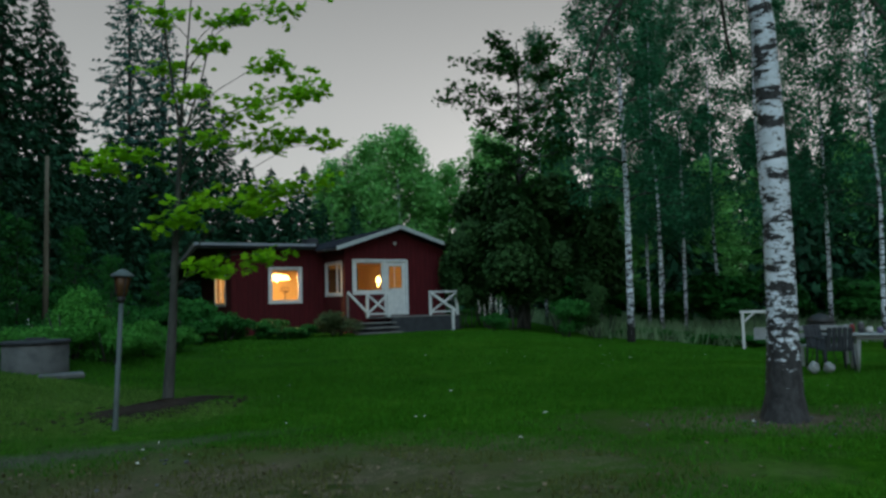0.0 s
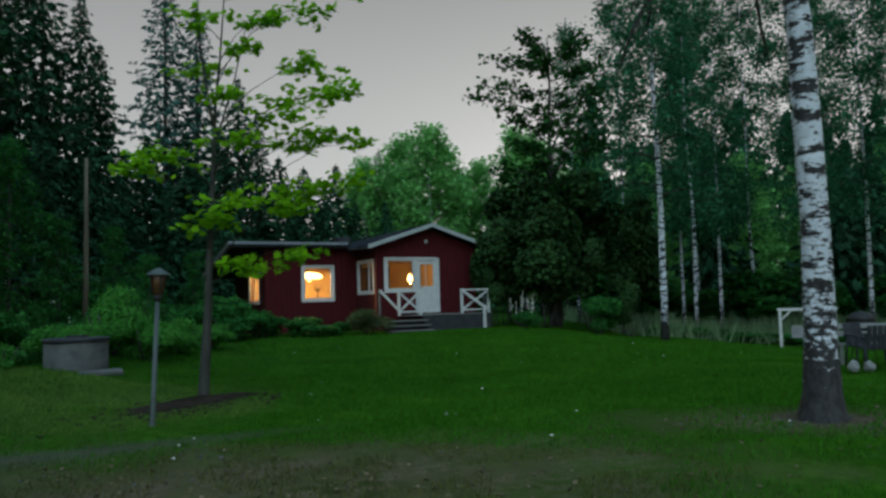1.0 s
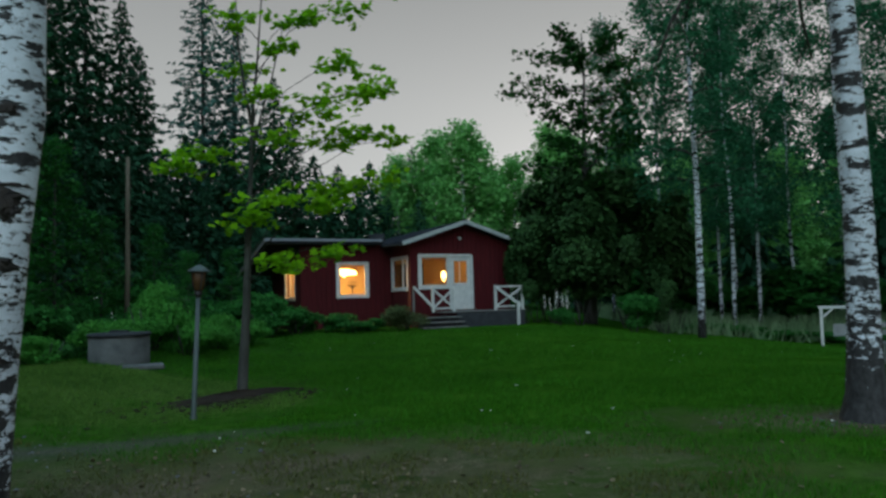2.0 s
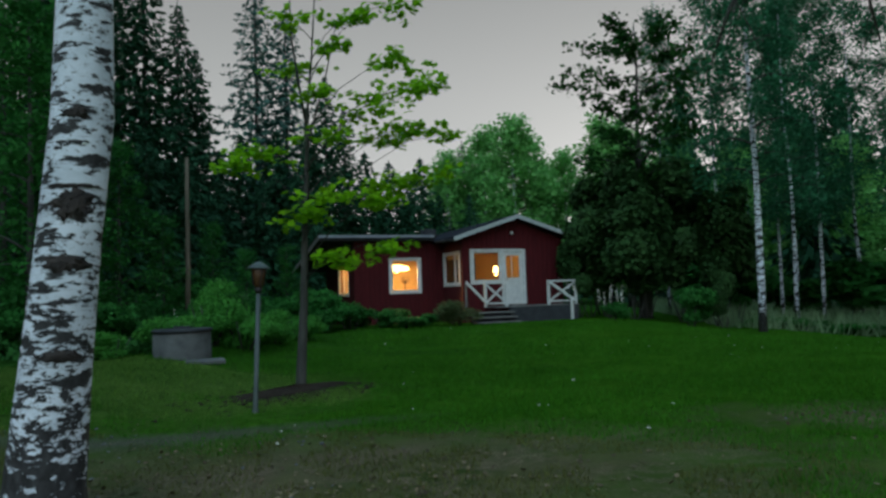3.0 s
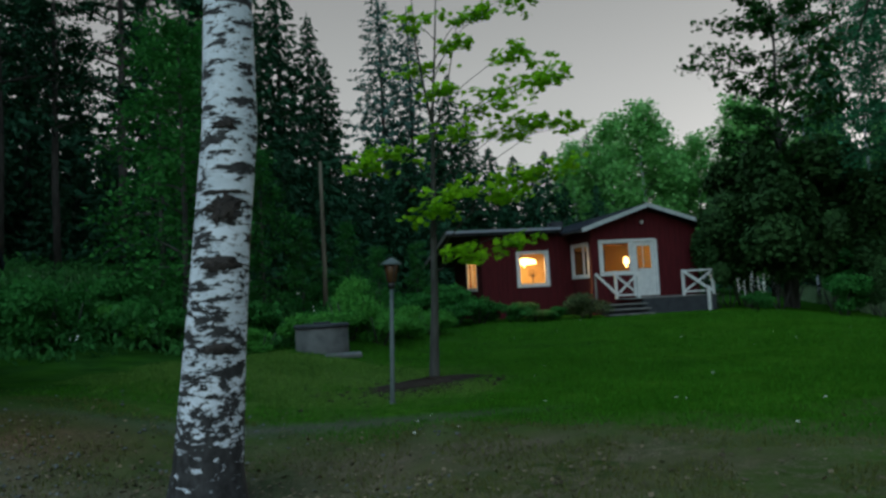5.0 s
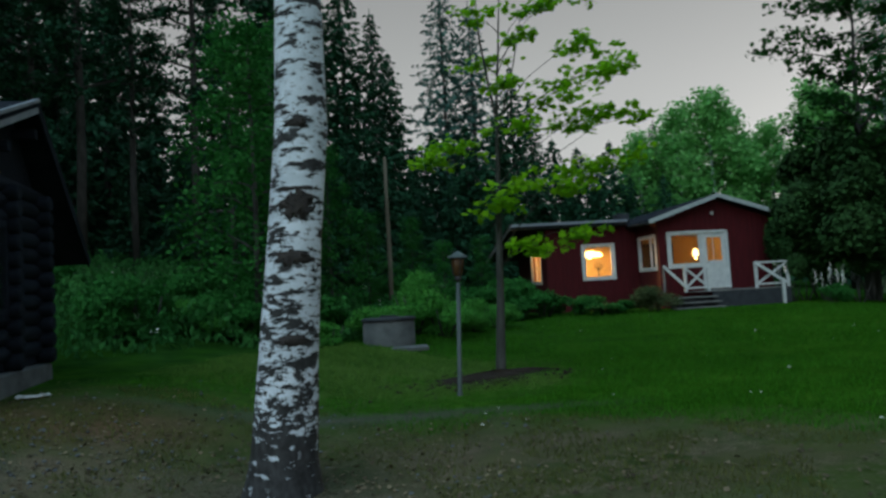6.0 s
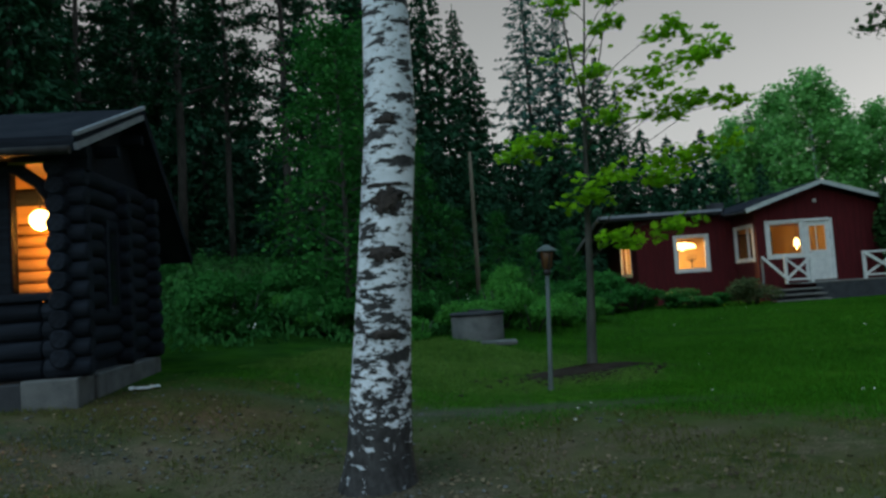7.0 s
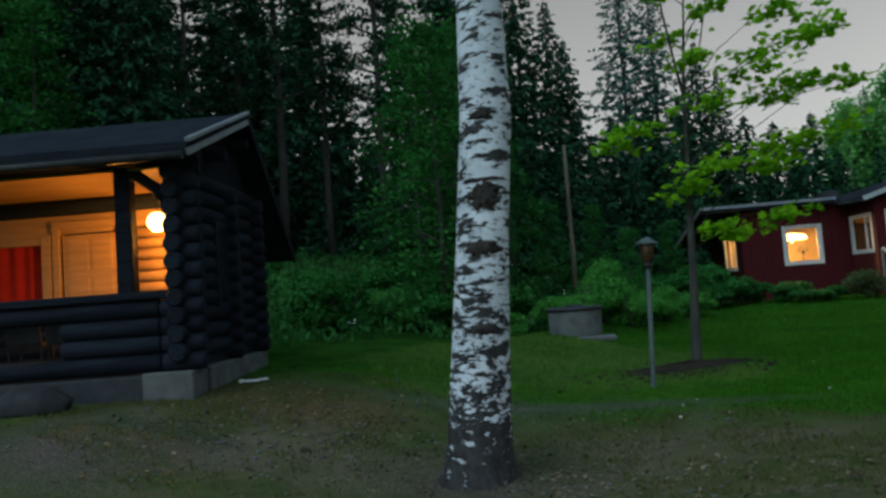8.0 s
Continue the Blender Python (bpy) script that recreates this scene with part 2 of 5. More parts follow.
BARGE = material("grey_white_board", (0.3, 0.34, 0.37), (0.46, 0.5, 0.52), 0.6, 4, 50, 0.15)
L_SPRUCE = leafage("spruce_needle", (0.012, 0.058, 0.03), (0.026, 0.094, 0.048), 0.4, 0.05)
L_SHRUB = leafage("shrub_leaf", (0.02, 0.13, 0.025), (0.045, 0.2, 0.042))
L_WEED = leafage("nettle_and_willowherb", (0.024, 0.125, 0.03), (0.055, 0.2, 0.05))
L_THUJA = leafage("dark_hedge_needle", (0.016, 0.052, 0.015), (0.034, 0.085, 0.025), 0.4, 0.05)
L_GRASS = leafage("grass_blade", (0.028, 0.13, 0.008), (0.05, 0.2, 0.014), 0.35, 0.3)
L_MOSS = leafage("pale_mossy_grass", (0.07, 0.17, 0.025), (0.13, 0.25, 0.05), 0.35, 0.3)
L_DRY = leafage("dry_grass_blade", (0.07, 0.1, 0.024), (0.15, 0.16, 0.055), 0.3, 0.4)
L_HAY = leafage("pale_meadow_grass", (0.12, 0.22, 0.11), (0.2, 0.3, 0.17), 0.3, 0.3)
PETAL = material("pale_flower", (0.6, 0.6, 0.55), (0.75, 0.75, 0.7), 0.8, 9, 60, 0)
GLASS = clear_glass("window_glass")
LAMP_WARM = glow("lit_lampshade", (1.0, 0.6, 0.2), 8.0)
LAMP_PORCH = glow("lit_porch_globe", (1.0, 0.55, 0.16), 14.0)


# ---- building helpers ----
def smooth(v):
    v = min(1.0, max(0.0, v))
    return v * v * (3 - 2 * v)


def gz(x, y):
    """The ground's height: level in front, a swell to the house, a bank rising to the wood."""
    left = smooth((-x - 4.8) / 4.2)
    back = smooth((y - 14.5) / 12) * smooth((6.5 - x) / 5)
    return 0.45 * max(left, back) + 2.4 * smooth((-x - 9.5) / 16) * smooth((y + 6) / 14) - 0.4 * smooth((x - 6) / 5) * smooth((y - 13) / 11) - 0.34 * math.exp(-((x + 4.7) ** 2 + (y - 5.2) ** 2) / 7.0)


def mesh_object(name, bm, mat, parent=None, label="", kind=""):
    me = bpy.data.meshes.new(name)
    bm.to_mesh(me)
    bm.free()
    ob = new(name, me)
    me.materials.append(mat)
    ob.parent = parent
    return tagged(ob, label, kind=kind)


def part(name, bm, mat, parent, label=""):
    return mesh_object(name, bm, mat, parent, label)


def thing(name, m, label, category, group="", kind=""):
    ob = new(name)
    ob.matrix_world = m
    return tagged(ob, label, category, group, kind)


def box(bm, x0, y0, z0, x1, y1, z1, bevel=0.0):
    made = bmesh.ops.create_cube(bm, size=1)["verts"]
    for v in made:
        v.co = ((x0 + x1) / 2 + v.co.x * (x1 - x0), (y0 + y1) / 2 + v.co.y * (y1 - y0), (z0 + z1) / 2 + v.co.z * (z1 - z0))
    if bevel:
        edges = list({e for v in made for e in v.link_edges})
        bmesh.ops.bevel(bm, geom=edges, offset=bevel, segments=1, affect="EDGES")
    return bm


def boxed(*a, bevel=0.006):
    return box(bmesh.new(), *a, bevel=bevel)


def beam(p, q, w, h, up=(0, 0, 1), bm=None):
    """A squared timber from p to q."""
    bm = bm or bmesh.new()
    p, q = Vector(p), Vector(q)
    d = (q - p).normalized()
    s = d.cross(Vector(up)).normalized()
    u = s.cross(d)
    rings = [[bm.verts.new(c + s * w / 2 * a + u * h / 2 * b) for a, b in ((-1, -1), (1, -1), (1, 1), (-1, 1))] for c in (p, q)]
    bm.faces.new(rings[0][::-1])
    bm.faces.new(rings[1])
    for k in range(4):
        bm.faces.new((rings[0][k], rings[0][(k + 1) % 4], rings[1][(k + 1) % 4], rings[1][k]))
    return bm


def tube(pts, radii, seg=10, bm=None, rough=0.0, rng=None):
    """A tapering round rod through the points."""
    bm = bm or bmesh.new()
    pts = [Vector(p) for p in pts]
    rings = []
    side = Vector((1, 0, 0))
    for k, c in enumerate(pts):
        d = (pts[min(k + 1, len(pts) - 1)] - pts[max(k - 1, 0)]).normalized()
        s = d.cross(Vector((0, 1, 0.01)))
        s = (s if s.length > 0.05 else d.cross(side)).normalized()
        u = d.cross(s)
        ring = []
        for j in range(seg):
            a = 2 * math.pi * j / seg
            r = radii[k] * (1 + (rough * (rng.random() - 0.5) if rough else 0))
            ring.append(bm.verts.new(c + (s * math.cos(a) + u * math.sin(a)) * r))
        rings.append(ring)
    for a, b in zip(rings, rings[1:]):
        for j in range(seg):
            f = bm.faces.new((a[j], a[(j + 1) % seg], b[(j + 1) % seg], b[j]))
            f.smooth = True
    bm.faces.new(rings[0][::-1])
    bm.faces.new(rings[-1])
    bmesh.ops.recalc_face_normals(bm, faces=bm.faces)
    return bm


RHOMB = np.array([(0, -0.5), (0.3, 0.0), (0, 0.5), (-0.3, 0.0)])
LOBED = np.array([(0, -0.5), (0.2, -0.28), (0.5, -0.3), (0.34, -0.02), (0.5, 0.2), (0.22, 0.18), (0, 0.5), (-0.22, 0.18), (-0.5, 0.2), (-0.34, -0.02), (-0.5, -0.3), (-0.2, -0.28)])


def leaves_mesh(name, centres, sizes, normals, mat, rng, shape=RHOMB, along=None):
    """One mesh of many small leaves; along gives the leaf's long axis, else it is turned by chance."""
    c, nn = np.asarray(centres, float), np.asarray(normals, float)
    nn /= np.linalg.norm(nn, axis=1, keepdims=True) + 1e-9
    axis = rng.normal(size=nn.shape) if along is None else np.asarray(along, float)
    v = axis - (axis * nn).sum(1, keepdims=True) * nn
    v /= np.linalg.norm(v, axis=1, keepdims=True) + 1e-9
    u = np.cross(v, nn)
    s = np.asarray(sizes, float).reshape(-1, 1)
    pts = np.stack([c + s * (a * u + b * v) for a, b in shape], 1).reshape(-1, 3)
    k = len(shape)
    me = bpy.data.meshes.new(name)
    me.vertices.add(len(pts))
    me.vertices.foreach_set("co", pts.ravel())
    me.loops.add(len(pts))
    me.loops.foreach_set("vertex_index", np.arange(len(pts), dtype=np.int32))
    me.polygons.add(len(c))
    me.polygons.foreach_set("loop_start", np.arange(0, len(pts), k, dtype=np.int32))
    me.polygons.foreach_set("loop_total", np.full(len(c), k, dtype=np.int32))
    me.update(calc_edges=True)
    me.materials.append(mat)
    return me


# ---- ground ----
def build_ground():
    xs = sorted({*np.arange(-40, 30.1, 0.8).round(2), *np.linspace(-600, -40, 15), *np.linspace(30, 600, 15)})
    ys = sorted({*np.arange(-6, 50.1, 0.8).round(2), *np.linspace(-600, -6, 12), *np.linspace(50, 900, 18)})
    bm = bmesh.new()
    grid = [[bm.verts.new((x, y, gz(x, y) + 0.05 * noise.noise((x * 0.35, y * 0.35, 0.0)))) for x in xs] for y in ys]
    for a, b in zip(grid, grid[1:]):
        for j in range(len(xs) - 1):
            f = bm.faces.new((a[j], a[j + 1], b[j + 1], b[j]))
            f.smooth = True
    ob = mesh_object("ground", bm, ground_cover(), label="mown lawn with dry patches rising to a wooded bank", kind="structure")
    ob["category"] = "lawn"


build_ground()


# ---- the red house ----
HOUSE = pose(-2.49, 27.89, 0, 0, 0, 30)


def wall_with_holes(x0, x1, z0, z1, y0, y1, holes, tops=None):
    """A wall along x of some thickness, pieced round its openings (x0, x1, z0, z1)."""
    bm = bmesh.new()
    xs = sorted({x0, x1, *[v for h in holes for v in h[:2]]})
    zs = sorted({z0, z1, *[v for h in holes for v in h[2:]]})
    at = {}

    def vert(i, k, y):
        if (i, k, y) not in at:
            at[i, k, y] = bm.verts.new((xs[i], y, zs[k]))
        return at[i, k, y]

    def solid(i, k):
        if not (0 <= i < len(xs) - 1 and 0 <= k < len(zs) - 1):
            return False
        x, z = (xs[i] + xs[i + 1]) / 2, (zs[k] + zs[k + 1]) / 2
        return not any(h[0] < x < h[1] and h[2] < z < h[3] for h in holes)

    for i in range(len(xs) - 1):
        for k in range(len(zs) - 1):
            if not solid(i, k):
                continue
            ring = ((i, k), (i + 1, k), (i + 1, k + 1), (i, k + 1))
            bm.faces.new([vert(*c, y0) for c in ring])
            bm.faces.new([vert(*c, y1) for c in ring[::-1]])
            for (a, b), (di, dk) in (((0, 1), (0, -1)), ((1, 2), (1, 0)), ((2, 3), (0, 1)), ((3, 0), (-1, 0))):
                if not solid(i + di, k + dk):
                    bm.faces.new((vert(*ring[b], y0), vert(*ring[a], y0), vert(*ring[a], y1), vert(*ring[b], y1)))
    return bm


def turned(bm, m):
    bmesh.ops.transform(bm, matrix=m, verts=bm.verts)
    return bm


def framed_window(parent, name, w, h, m, panes=((0, 1),), trim=0.11, label="white-framed window with lamplit room behind"):
    """A window of outer size w by h; local x along the wall, y into the house, z up from its foot."""
    ob = part(name, turned(boxed(-trim * 0.6, -0.03, -trim * 0.75, w + trim * 0.6, 0.09, 0.0), m), WHITE, parent, label)
    ob.name = name
    for nm, a in (("casing", (-trim * 0.6, -0.028, h, w + trim * 0.6, 0.08, h + trim * 0.6)), ("casing", (-trim * 0.6, -0.025, 0.002, 0.04, 0.08, h - 0.002)), ("casing", (w - 0.04, -0.025, 0.002, w + trim * 0.6, 0.08, h - 0.002))):
        part(nm, turned(boxed(*a), m), WHITE, ob)
    for a, b in panes:
        x0, x1 = 0.045 + a * (w - 0.09), 0.045 + b * (w - 0.09)
        bm = bmesh.new()
        for q in ((x0, 0.01, 0.005, x0 + 0.05, 0.06, h - 0.005), (x1 - 0.05, 0.01, 0.005, x1, 0.06, h - 0.005), (x0 + 0.05, 0.012, 0.005, x1 - 0.05, 0.058, 0.06), (x0 + 0.05, 0.012, h - 0.06, x1 - 0.05, 0.058, h - 0.005)):
            box(bm, *q)
        part("sash", turned(bm, m), WHITE, ob)
        g = part("pane", turned(boxed(x0 + 0.052, 0.03, 0.062, x1 - 0.052, 0.036, h - 0.062, bevel=0), m), GLASS, ob)
        g.visible_shadow = False
    return ob


def build_house():
    h = thing("red_house", HOUSE, "dark red wooden summer house with white trim and lit windows", "house")
    floor_z, top = 1.05, 3.62
    win = (-3.66, -2.45, 1.7, 2.97)
    side = (0.3, 1.92, 1.92, 3.12)
    # walls
    wing = wall_with_holes(-1.42, 2.9, 0.25, top, 0, 0.15, [(-1.02, 0.2, 1.98, 3.14), (0.27, 1.15, 1.08, 3.14)])
    a = Vector((0.76, 0, 4.42))
    tri = [wing.verts.new((x, y, z)) for y in (0.0, 0.15) for x, z in ((-1.42, top), (2.9, top), (a.x, a.z))]
    for f in ((0, 1, 2), (5, 4, 3), (0, 3, 4, 1), (1, 4, 5, 2), (2, 5, 3, 0)):
        wing.faces.new([tri[i] for i in f])
    wall_f = part("gable_wall", wing, RED, h)
    wall_m = part("front_wall", wall_with_holes(-5.14, -1.42, 0.25, top + 0.1, 2.0, 2.15, [win]), RED, h)
    wall_s = part("side_wall", turned(wall_with_holes(-2.0, -0.149, 0.25, top, 0, 0.15, [(-side[1], -side[0], side[2], side[3])]), pose(-1.42, 0, 0, 0, 0, -90)), RED, h)
    part("end_wall", turned(wall_with_holes(-7.0, -2.149, 0.25, 3.3, 0, 0.15, [(-4.6, -2.9, 1.65, 2.85)]), pose(-5.14, 0, 0, 0, 0, -90)), RED, h)
    part("back_wall", boxed(-5.14, 7.0, 0.25, 2.9, 7.15, 3.2), RED, h)
    part("far_wall", boxed(2.75, 0.152, 0.25, 2.9, 7.0, top), RED, h)
    part("floor", boxed(-4.98, 2.16, 0.9, 2.74, 6.98, floor_z), PINE, h)
    part("wing_floor", boxed(-1.26, 0.16, 0.9, 2.74, 2.15, floor_z), PINE, h)
    part("inner_wall", boxed(-4.98, 5.0, floor_z, 2.74, 5.1, 3.3), PLASTER, h, "warm cream interior wall")
    part("inner_ceiling", boxed(-4.98, 2.16, 3.3, 2.74, 6.98, 3.36), PINE, h)
    part("wing_ceiling", boxed(-1.26, 0.16, 3.3, 2.74, 2.15, 3.36), PINE, h)
    part("inner_lining", boxed(2.70, 0.16, floor_z, 2.745, 4.99, 3.29), PLASTER, h)
    part("plinth", boxed(-5.1, 2.03, 0.1, -1.45, 2.12, 0.25), CONCRETE, h)
    # upright boards on the visible walls
    plank = bpy.data.meshes.new("board")
    bm = bmesh.new()
    box(bm, 0, -0.022, 0, 0.032, 0.0, 1.0)
    bm.to_mesh(plank)
    bm.free()
    plank.materials.append(RED)

    def board(parent, x, z0, z1, m):
        b = new("board", plank)
        b.parent = parent
        b.matrix_basis = m @ Matrix.Translation((x, 0, z0)) @ Matrix.Diagonal((1, 1, z1 - z0, 1))

    for k in range(22):
        x = -1.4 + k * 0.2
        roof_z = 4.4 - abs(x - 0.76) * 0.36
        if -1.18 < x < 1.28:
            board(wall_f, x, 3.26, roof_z, Matrix())
            if x < 0.1:
                board(wall_f, x, 1.05, 1.86, Matrix())
        else:
            board(wall_f, x, 0.4, roof_z, Matrix())
    for k in range(19):
        x = -5.12 + k * 0.2
        if win[0] - 0.12 < x < win[1] + 0.1:
            board(wall_m, x, 0.3, win[2] - 0.1, Matrix.Translation((0, 2.0, 0)))
            board(wall_m, x, win[3] + 0.08, 3.7, Matrix.Translation((0, 2.0, 0)))
        else:
            board(wall_m, x, 0.3, 3.7, Matrix.Translation((0, 2.0, 0)))
    # roofs
    def slab(name, corners, thick, mat, label=""):
        bm = bmesh.new()
        lo = [bm.verts.new(c) for c in corners]
        hi = [bm.verts.new((c[0], c[1], c[2] + thick)) for c in corners]
        bm.faces.new(lo[::-1])
        bm.faces.new(hi)
        for k in range(4):
            bm.faces.new((lo[k], lo[(k + 1) % 4], hi[(k + 1) % 4], hi[k]))
        return part(name, bm, mat, h, label)

    roof = slab("main_roof", [(-6.55, 1.5, 3.78), (-1.9, 1.5, 3.78), (-1.9, 7.6, 2.85), (-6.55, 7.6, 2.7)], 0.09, ROOF, "low-pitched dark felt roof with pale eaves sheet")
    part("eaves_sheet", boxed(-6.58, 1.462, 3.8, -1.98, 1.497, 3.905), SHEET, roof)
    for k in range(24):
        part("rib", boxed(-6.5 + 0.19 * k, 1.45, 3.806, -6.48 + 0.19 * k, 1.461, 3.9, bevel=0), SHEET, roof)
    part("verge_board", beam((-6.57, 1.5, 3.80), (-6.57, 7.6, 2.74), 0.04, 0.15), GREYWOOD, roof)
    part("soffit", slab_mesh([(-6.5, 1.52, 3.72), (-1.95, 1.52, 3.72), (-1.95, 2.0, 3.70), (-6.5, 2.0, 3.70)], 0.03), SKIRT, roof)
    slope_l = slab("wing_roof", [(-1.86, -0.42, 3.60), (0.76, -0.42, 4.44), (0.76, 7.4, 4.44), (-1.86, 7.4, 3.60)], 0.09, ROOF, "dark felt roof over the gable")
    slab("wing_roof", [(0.76, -0.42, 4.44), (3.3, -0.42, 3.62), (3.3, 7.4, 3.62), (0.76, 7.4, 4.44)], 0.09, ROOF)
    part("bargeboard", beam((-1.88, -0.445, 3.60), (0.78, -0.445, 4.455), 0.035, 0.15), BARGE, slope_l, "white bargeboard")
    part("bargeboard", beam((0.80, -0.445, 4.45), (3.2, -0.445, 3.67), 0.035, 0.15), BARGE, slope_l)
    part("gutter", tube([(-1.93, -0.40, 3.56), (-1.93, 1.46, 3.60)], [0.05, 0.05], 8), BLACK, slope_l)
    part("chimney", boxed(-1.75, 3.3, 3.4, -1.2, 3.8, 4.3, bevel=0.02), SKIRT, h)
    part("gable_lamp", boxed(0.63, -0.1, 3.78, 0.73, -0.002, 3.9, bevel=0.02), WHITE, h)
    # windows and door
    framed_window(h, "front_window", win[1] - win[0], win[3] - win[2], pose(win[0], 2.0, win[2]))
    framed_window(h, "side_window", side[1] - side[0], side[3] - side[2], pose(-1.42, side[1], side[2], 0, 0, -90), ((0, 0.7), (0.7, 1)))
    framed_window(h, "end_window", 1.7, 1.2, pose(-5.14, 4.6, 1.65, 0, 0, -90), ((0, 0.5), (0.5, 1)))
    framed_window(h, "porch_window", 1.22, 1.16, pose(-1.02, 0, 1.98), trim=0.14)
    d = part("door", wall_with_holes(0.29, 1.13, 1.085, 3.12, 0.02, 0.07, [(0.43, 0.99, 2.1, 2.96)]), WHITE, h, "white panelled door with a glazed upper half")
    for a in ((0.205, -0.03, 1.085, 0.285, 0.06, 3.2), (1.135, -0.03, 1.085, 1.24, 0.06, 3.2), (0.287, -0.029, 3.125, 1.133, 0.06, 3.22)):
        part("casing", boxed(*a), WHITE, d)
    part("muntin", boxed(0.66, 0.022, 2.1, 0.69, 0.06, 2.96), WHITE, d)
    g = part("pane", boxed(0.432, 0.04, 2.102, 0.988, 0.046, 2.958, bevel=0), GLASS, d)
    g.visible_shadow = False
    part("lower_panel", boxed(0.43, 0.008, 1.25, 0.99, 0.019, 1.95, bevel=0.01), WHITE, d)
    part("door_handle", tube([(0.37, -0.04, 2.04), (0.48, -0.045, 2.04)], [0.011, 0.011], 8), BLACK, d)
    part("threshold", boxed(0.2, -0.06, 1.03, 1.24, 0.1, 1.08), GREYWOOD, d)
    return h


def slab_mesh(corners, thick):
    bm = bmesh.new()
    lo = [bm.verts.new(c) for c in corners]
    hi = [bm.verts.new((c[0], c[1], c[2] + thick)) for c in corners]
    bm.faces.new(lo[::-1])
    bm.faces.new(hi)
    for k in range(4):
        bm.faces.new((lo[k], lo[(k + 1) % 4], hi[(k + 1) % 4], hi[k]))
    return bm


build_house()


def build_deck():
    """Timber landing before the door, with steps and crossed white railings."""
    t = thing("porch_deck", HOUSE, "dark timber landing with grey steps and white crossed railings", "porch")
    for k in range(8):
        part("deck_board", boxed(-0.6, -1.28 + k * 0.155, 0.985, 2.85, -1.135 + k * 0.155, 1.02), GREYWOOD, t)
    part("skirt_front", boxed(-0.1, -1.26, 0.2, 2.8, -1.2, 0.98), SKIRT, t, "dark grey boarded skirting")
    part("skirt_side", boxed(2.74, -1.19, 0.2, 2.8, -0.03, 0.98), SKIRT, t)
    for k in range(3):
        part("step", boxed(-1.75 + 0.06 * k, -1.95 + 0.27 * k, 0.46 + 0.17 * k, 0.02, -1.64 + 0.27 * k, 0.51 + 0.17 * k), GREYWOOD, t)
        part("riser", boxed(-1.72 + 0.06 * k, -1.68 + 0.27 * k, 0.3, 0.0, -1.655 + 0.27 * k, 0.458 + 0.17 * k), SKIRT, t)
    y = -1.1

    def railing(x0, x1, name):
        r = part(name, boxed(x0 - 0.05, y - 0.05, 1.88, x1 + 0.05, y + 0.05, 1.94), WHITE, t, "white crossed wooden railing")
        part("bottom_rail", boxed(x0 + 0.047, y - 0.035, 1.12, x1 - 0.047, y + 0.035, 1.18), WHITE, r)
        for x in (x0, x1):
            part("post", boxed(x - 0.045, y - 0.045, 1.02, x + 0.045, y + 0.045, 1.878), WHITE, r)
        part("cross", beam((x0, y - 0.012, 1.16), (x1, y - 0.012, 1.88), 0.024, 0.075), WHITE, r)
        part("cross", beam((x0, y + 0.015, 1.88), (x1, y + 0.015, 1.16), 0.024, 0.075), WHITE, r)
        return r

    left = railing(-1.0, -0.15, "left_railing")
    part("handrail", beam((-1.78, y - 0.06, 1.96), (-1.0, y - 0.06, 1.18), 0.05, 0.09), WHITE, left)
    part("post", boxed(-1.8, y - 0.04, 0.95, -1.735, y + 0.03, 1.9), GREYWOOD, left)
    right = railing(1.62, 2.8, "right_railing")
    part("handrail", beam((1.55, y - 0.1, 1.92), (2.55, y - 0.1, 1.24), 0.06, 0.1), WHITE, right)
    part("newel", boxed(2.44, y - 0.25, 0.3, 2.54, y - 0.16, 1.32), WHITE, right)


build_deck()


def pendant(name, m, w, hgt, label):
    t = thing(name, m, label, "lamp")
    pts = [(0, 0, -hgt / 2), (0, 0, -hgt * 0.4), (0, 0, hgt * 0.2), (0, 0, hgt / 2)]
    part("shade", tube(pts, [w * 0.42, w * 0.5, w * 0.42, w * 0.12], 18), LAMP_WARM, t)
    part("cord", tube([(0, 0, hgt / 2), (0, 0, 0.55)], [0.008, 0.008], 6), BLACK, t)
    return t


def bulb(name, at, watts, colour=(1.0, 0.52, 0.13), size=0.035):
    d = bpy.data.lights.new(name, "POINT")
    d.energy, d.color, d.shadow_soft_size = watts, colour, size
    new(name, d).matrix_world = Matrix.Translation(at)


for at, w, k in (((-3.12, 2.9, 2.68), 1.05, 0.24), ((0.85, 1.9, 2.5), 0.22, 0.3)):
    pendant("pendant_lamp", HOUSE @ Matrix.Translation(at), w, k, "warm glowing pendant lamp hanging indoors")
for k, (at, watts) in enumerate((((-3.12, 2.9, 2.5), 270), ((0.85, 1.9, 2.27), 26), ((-4.2, 4.2, 3.2), 70))):
    bulb("room_light", HOUSE @ Vector(at), watts, (1.0, 0.57, 0.19))


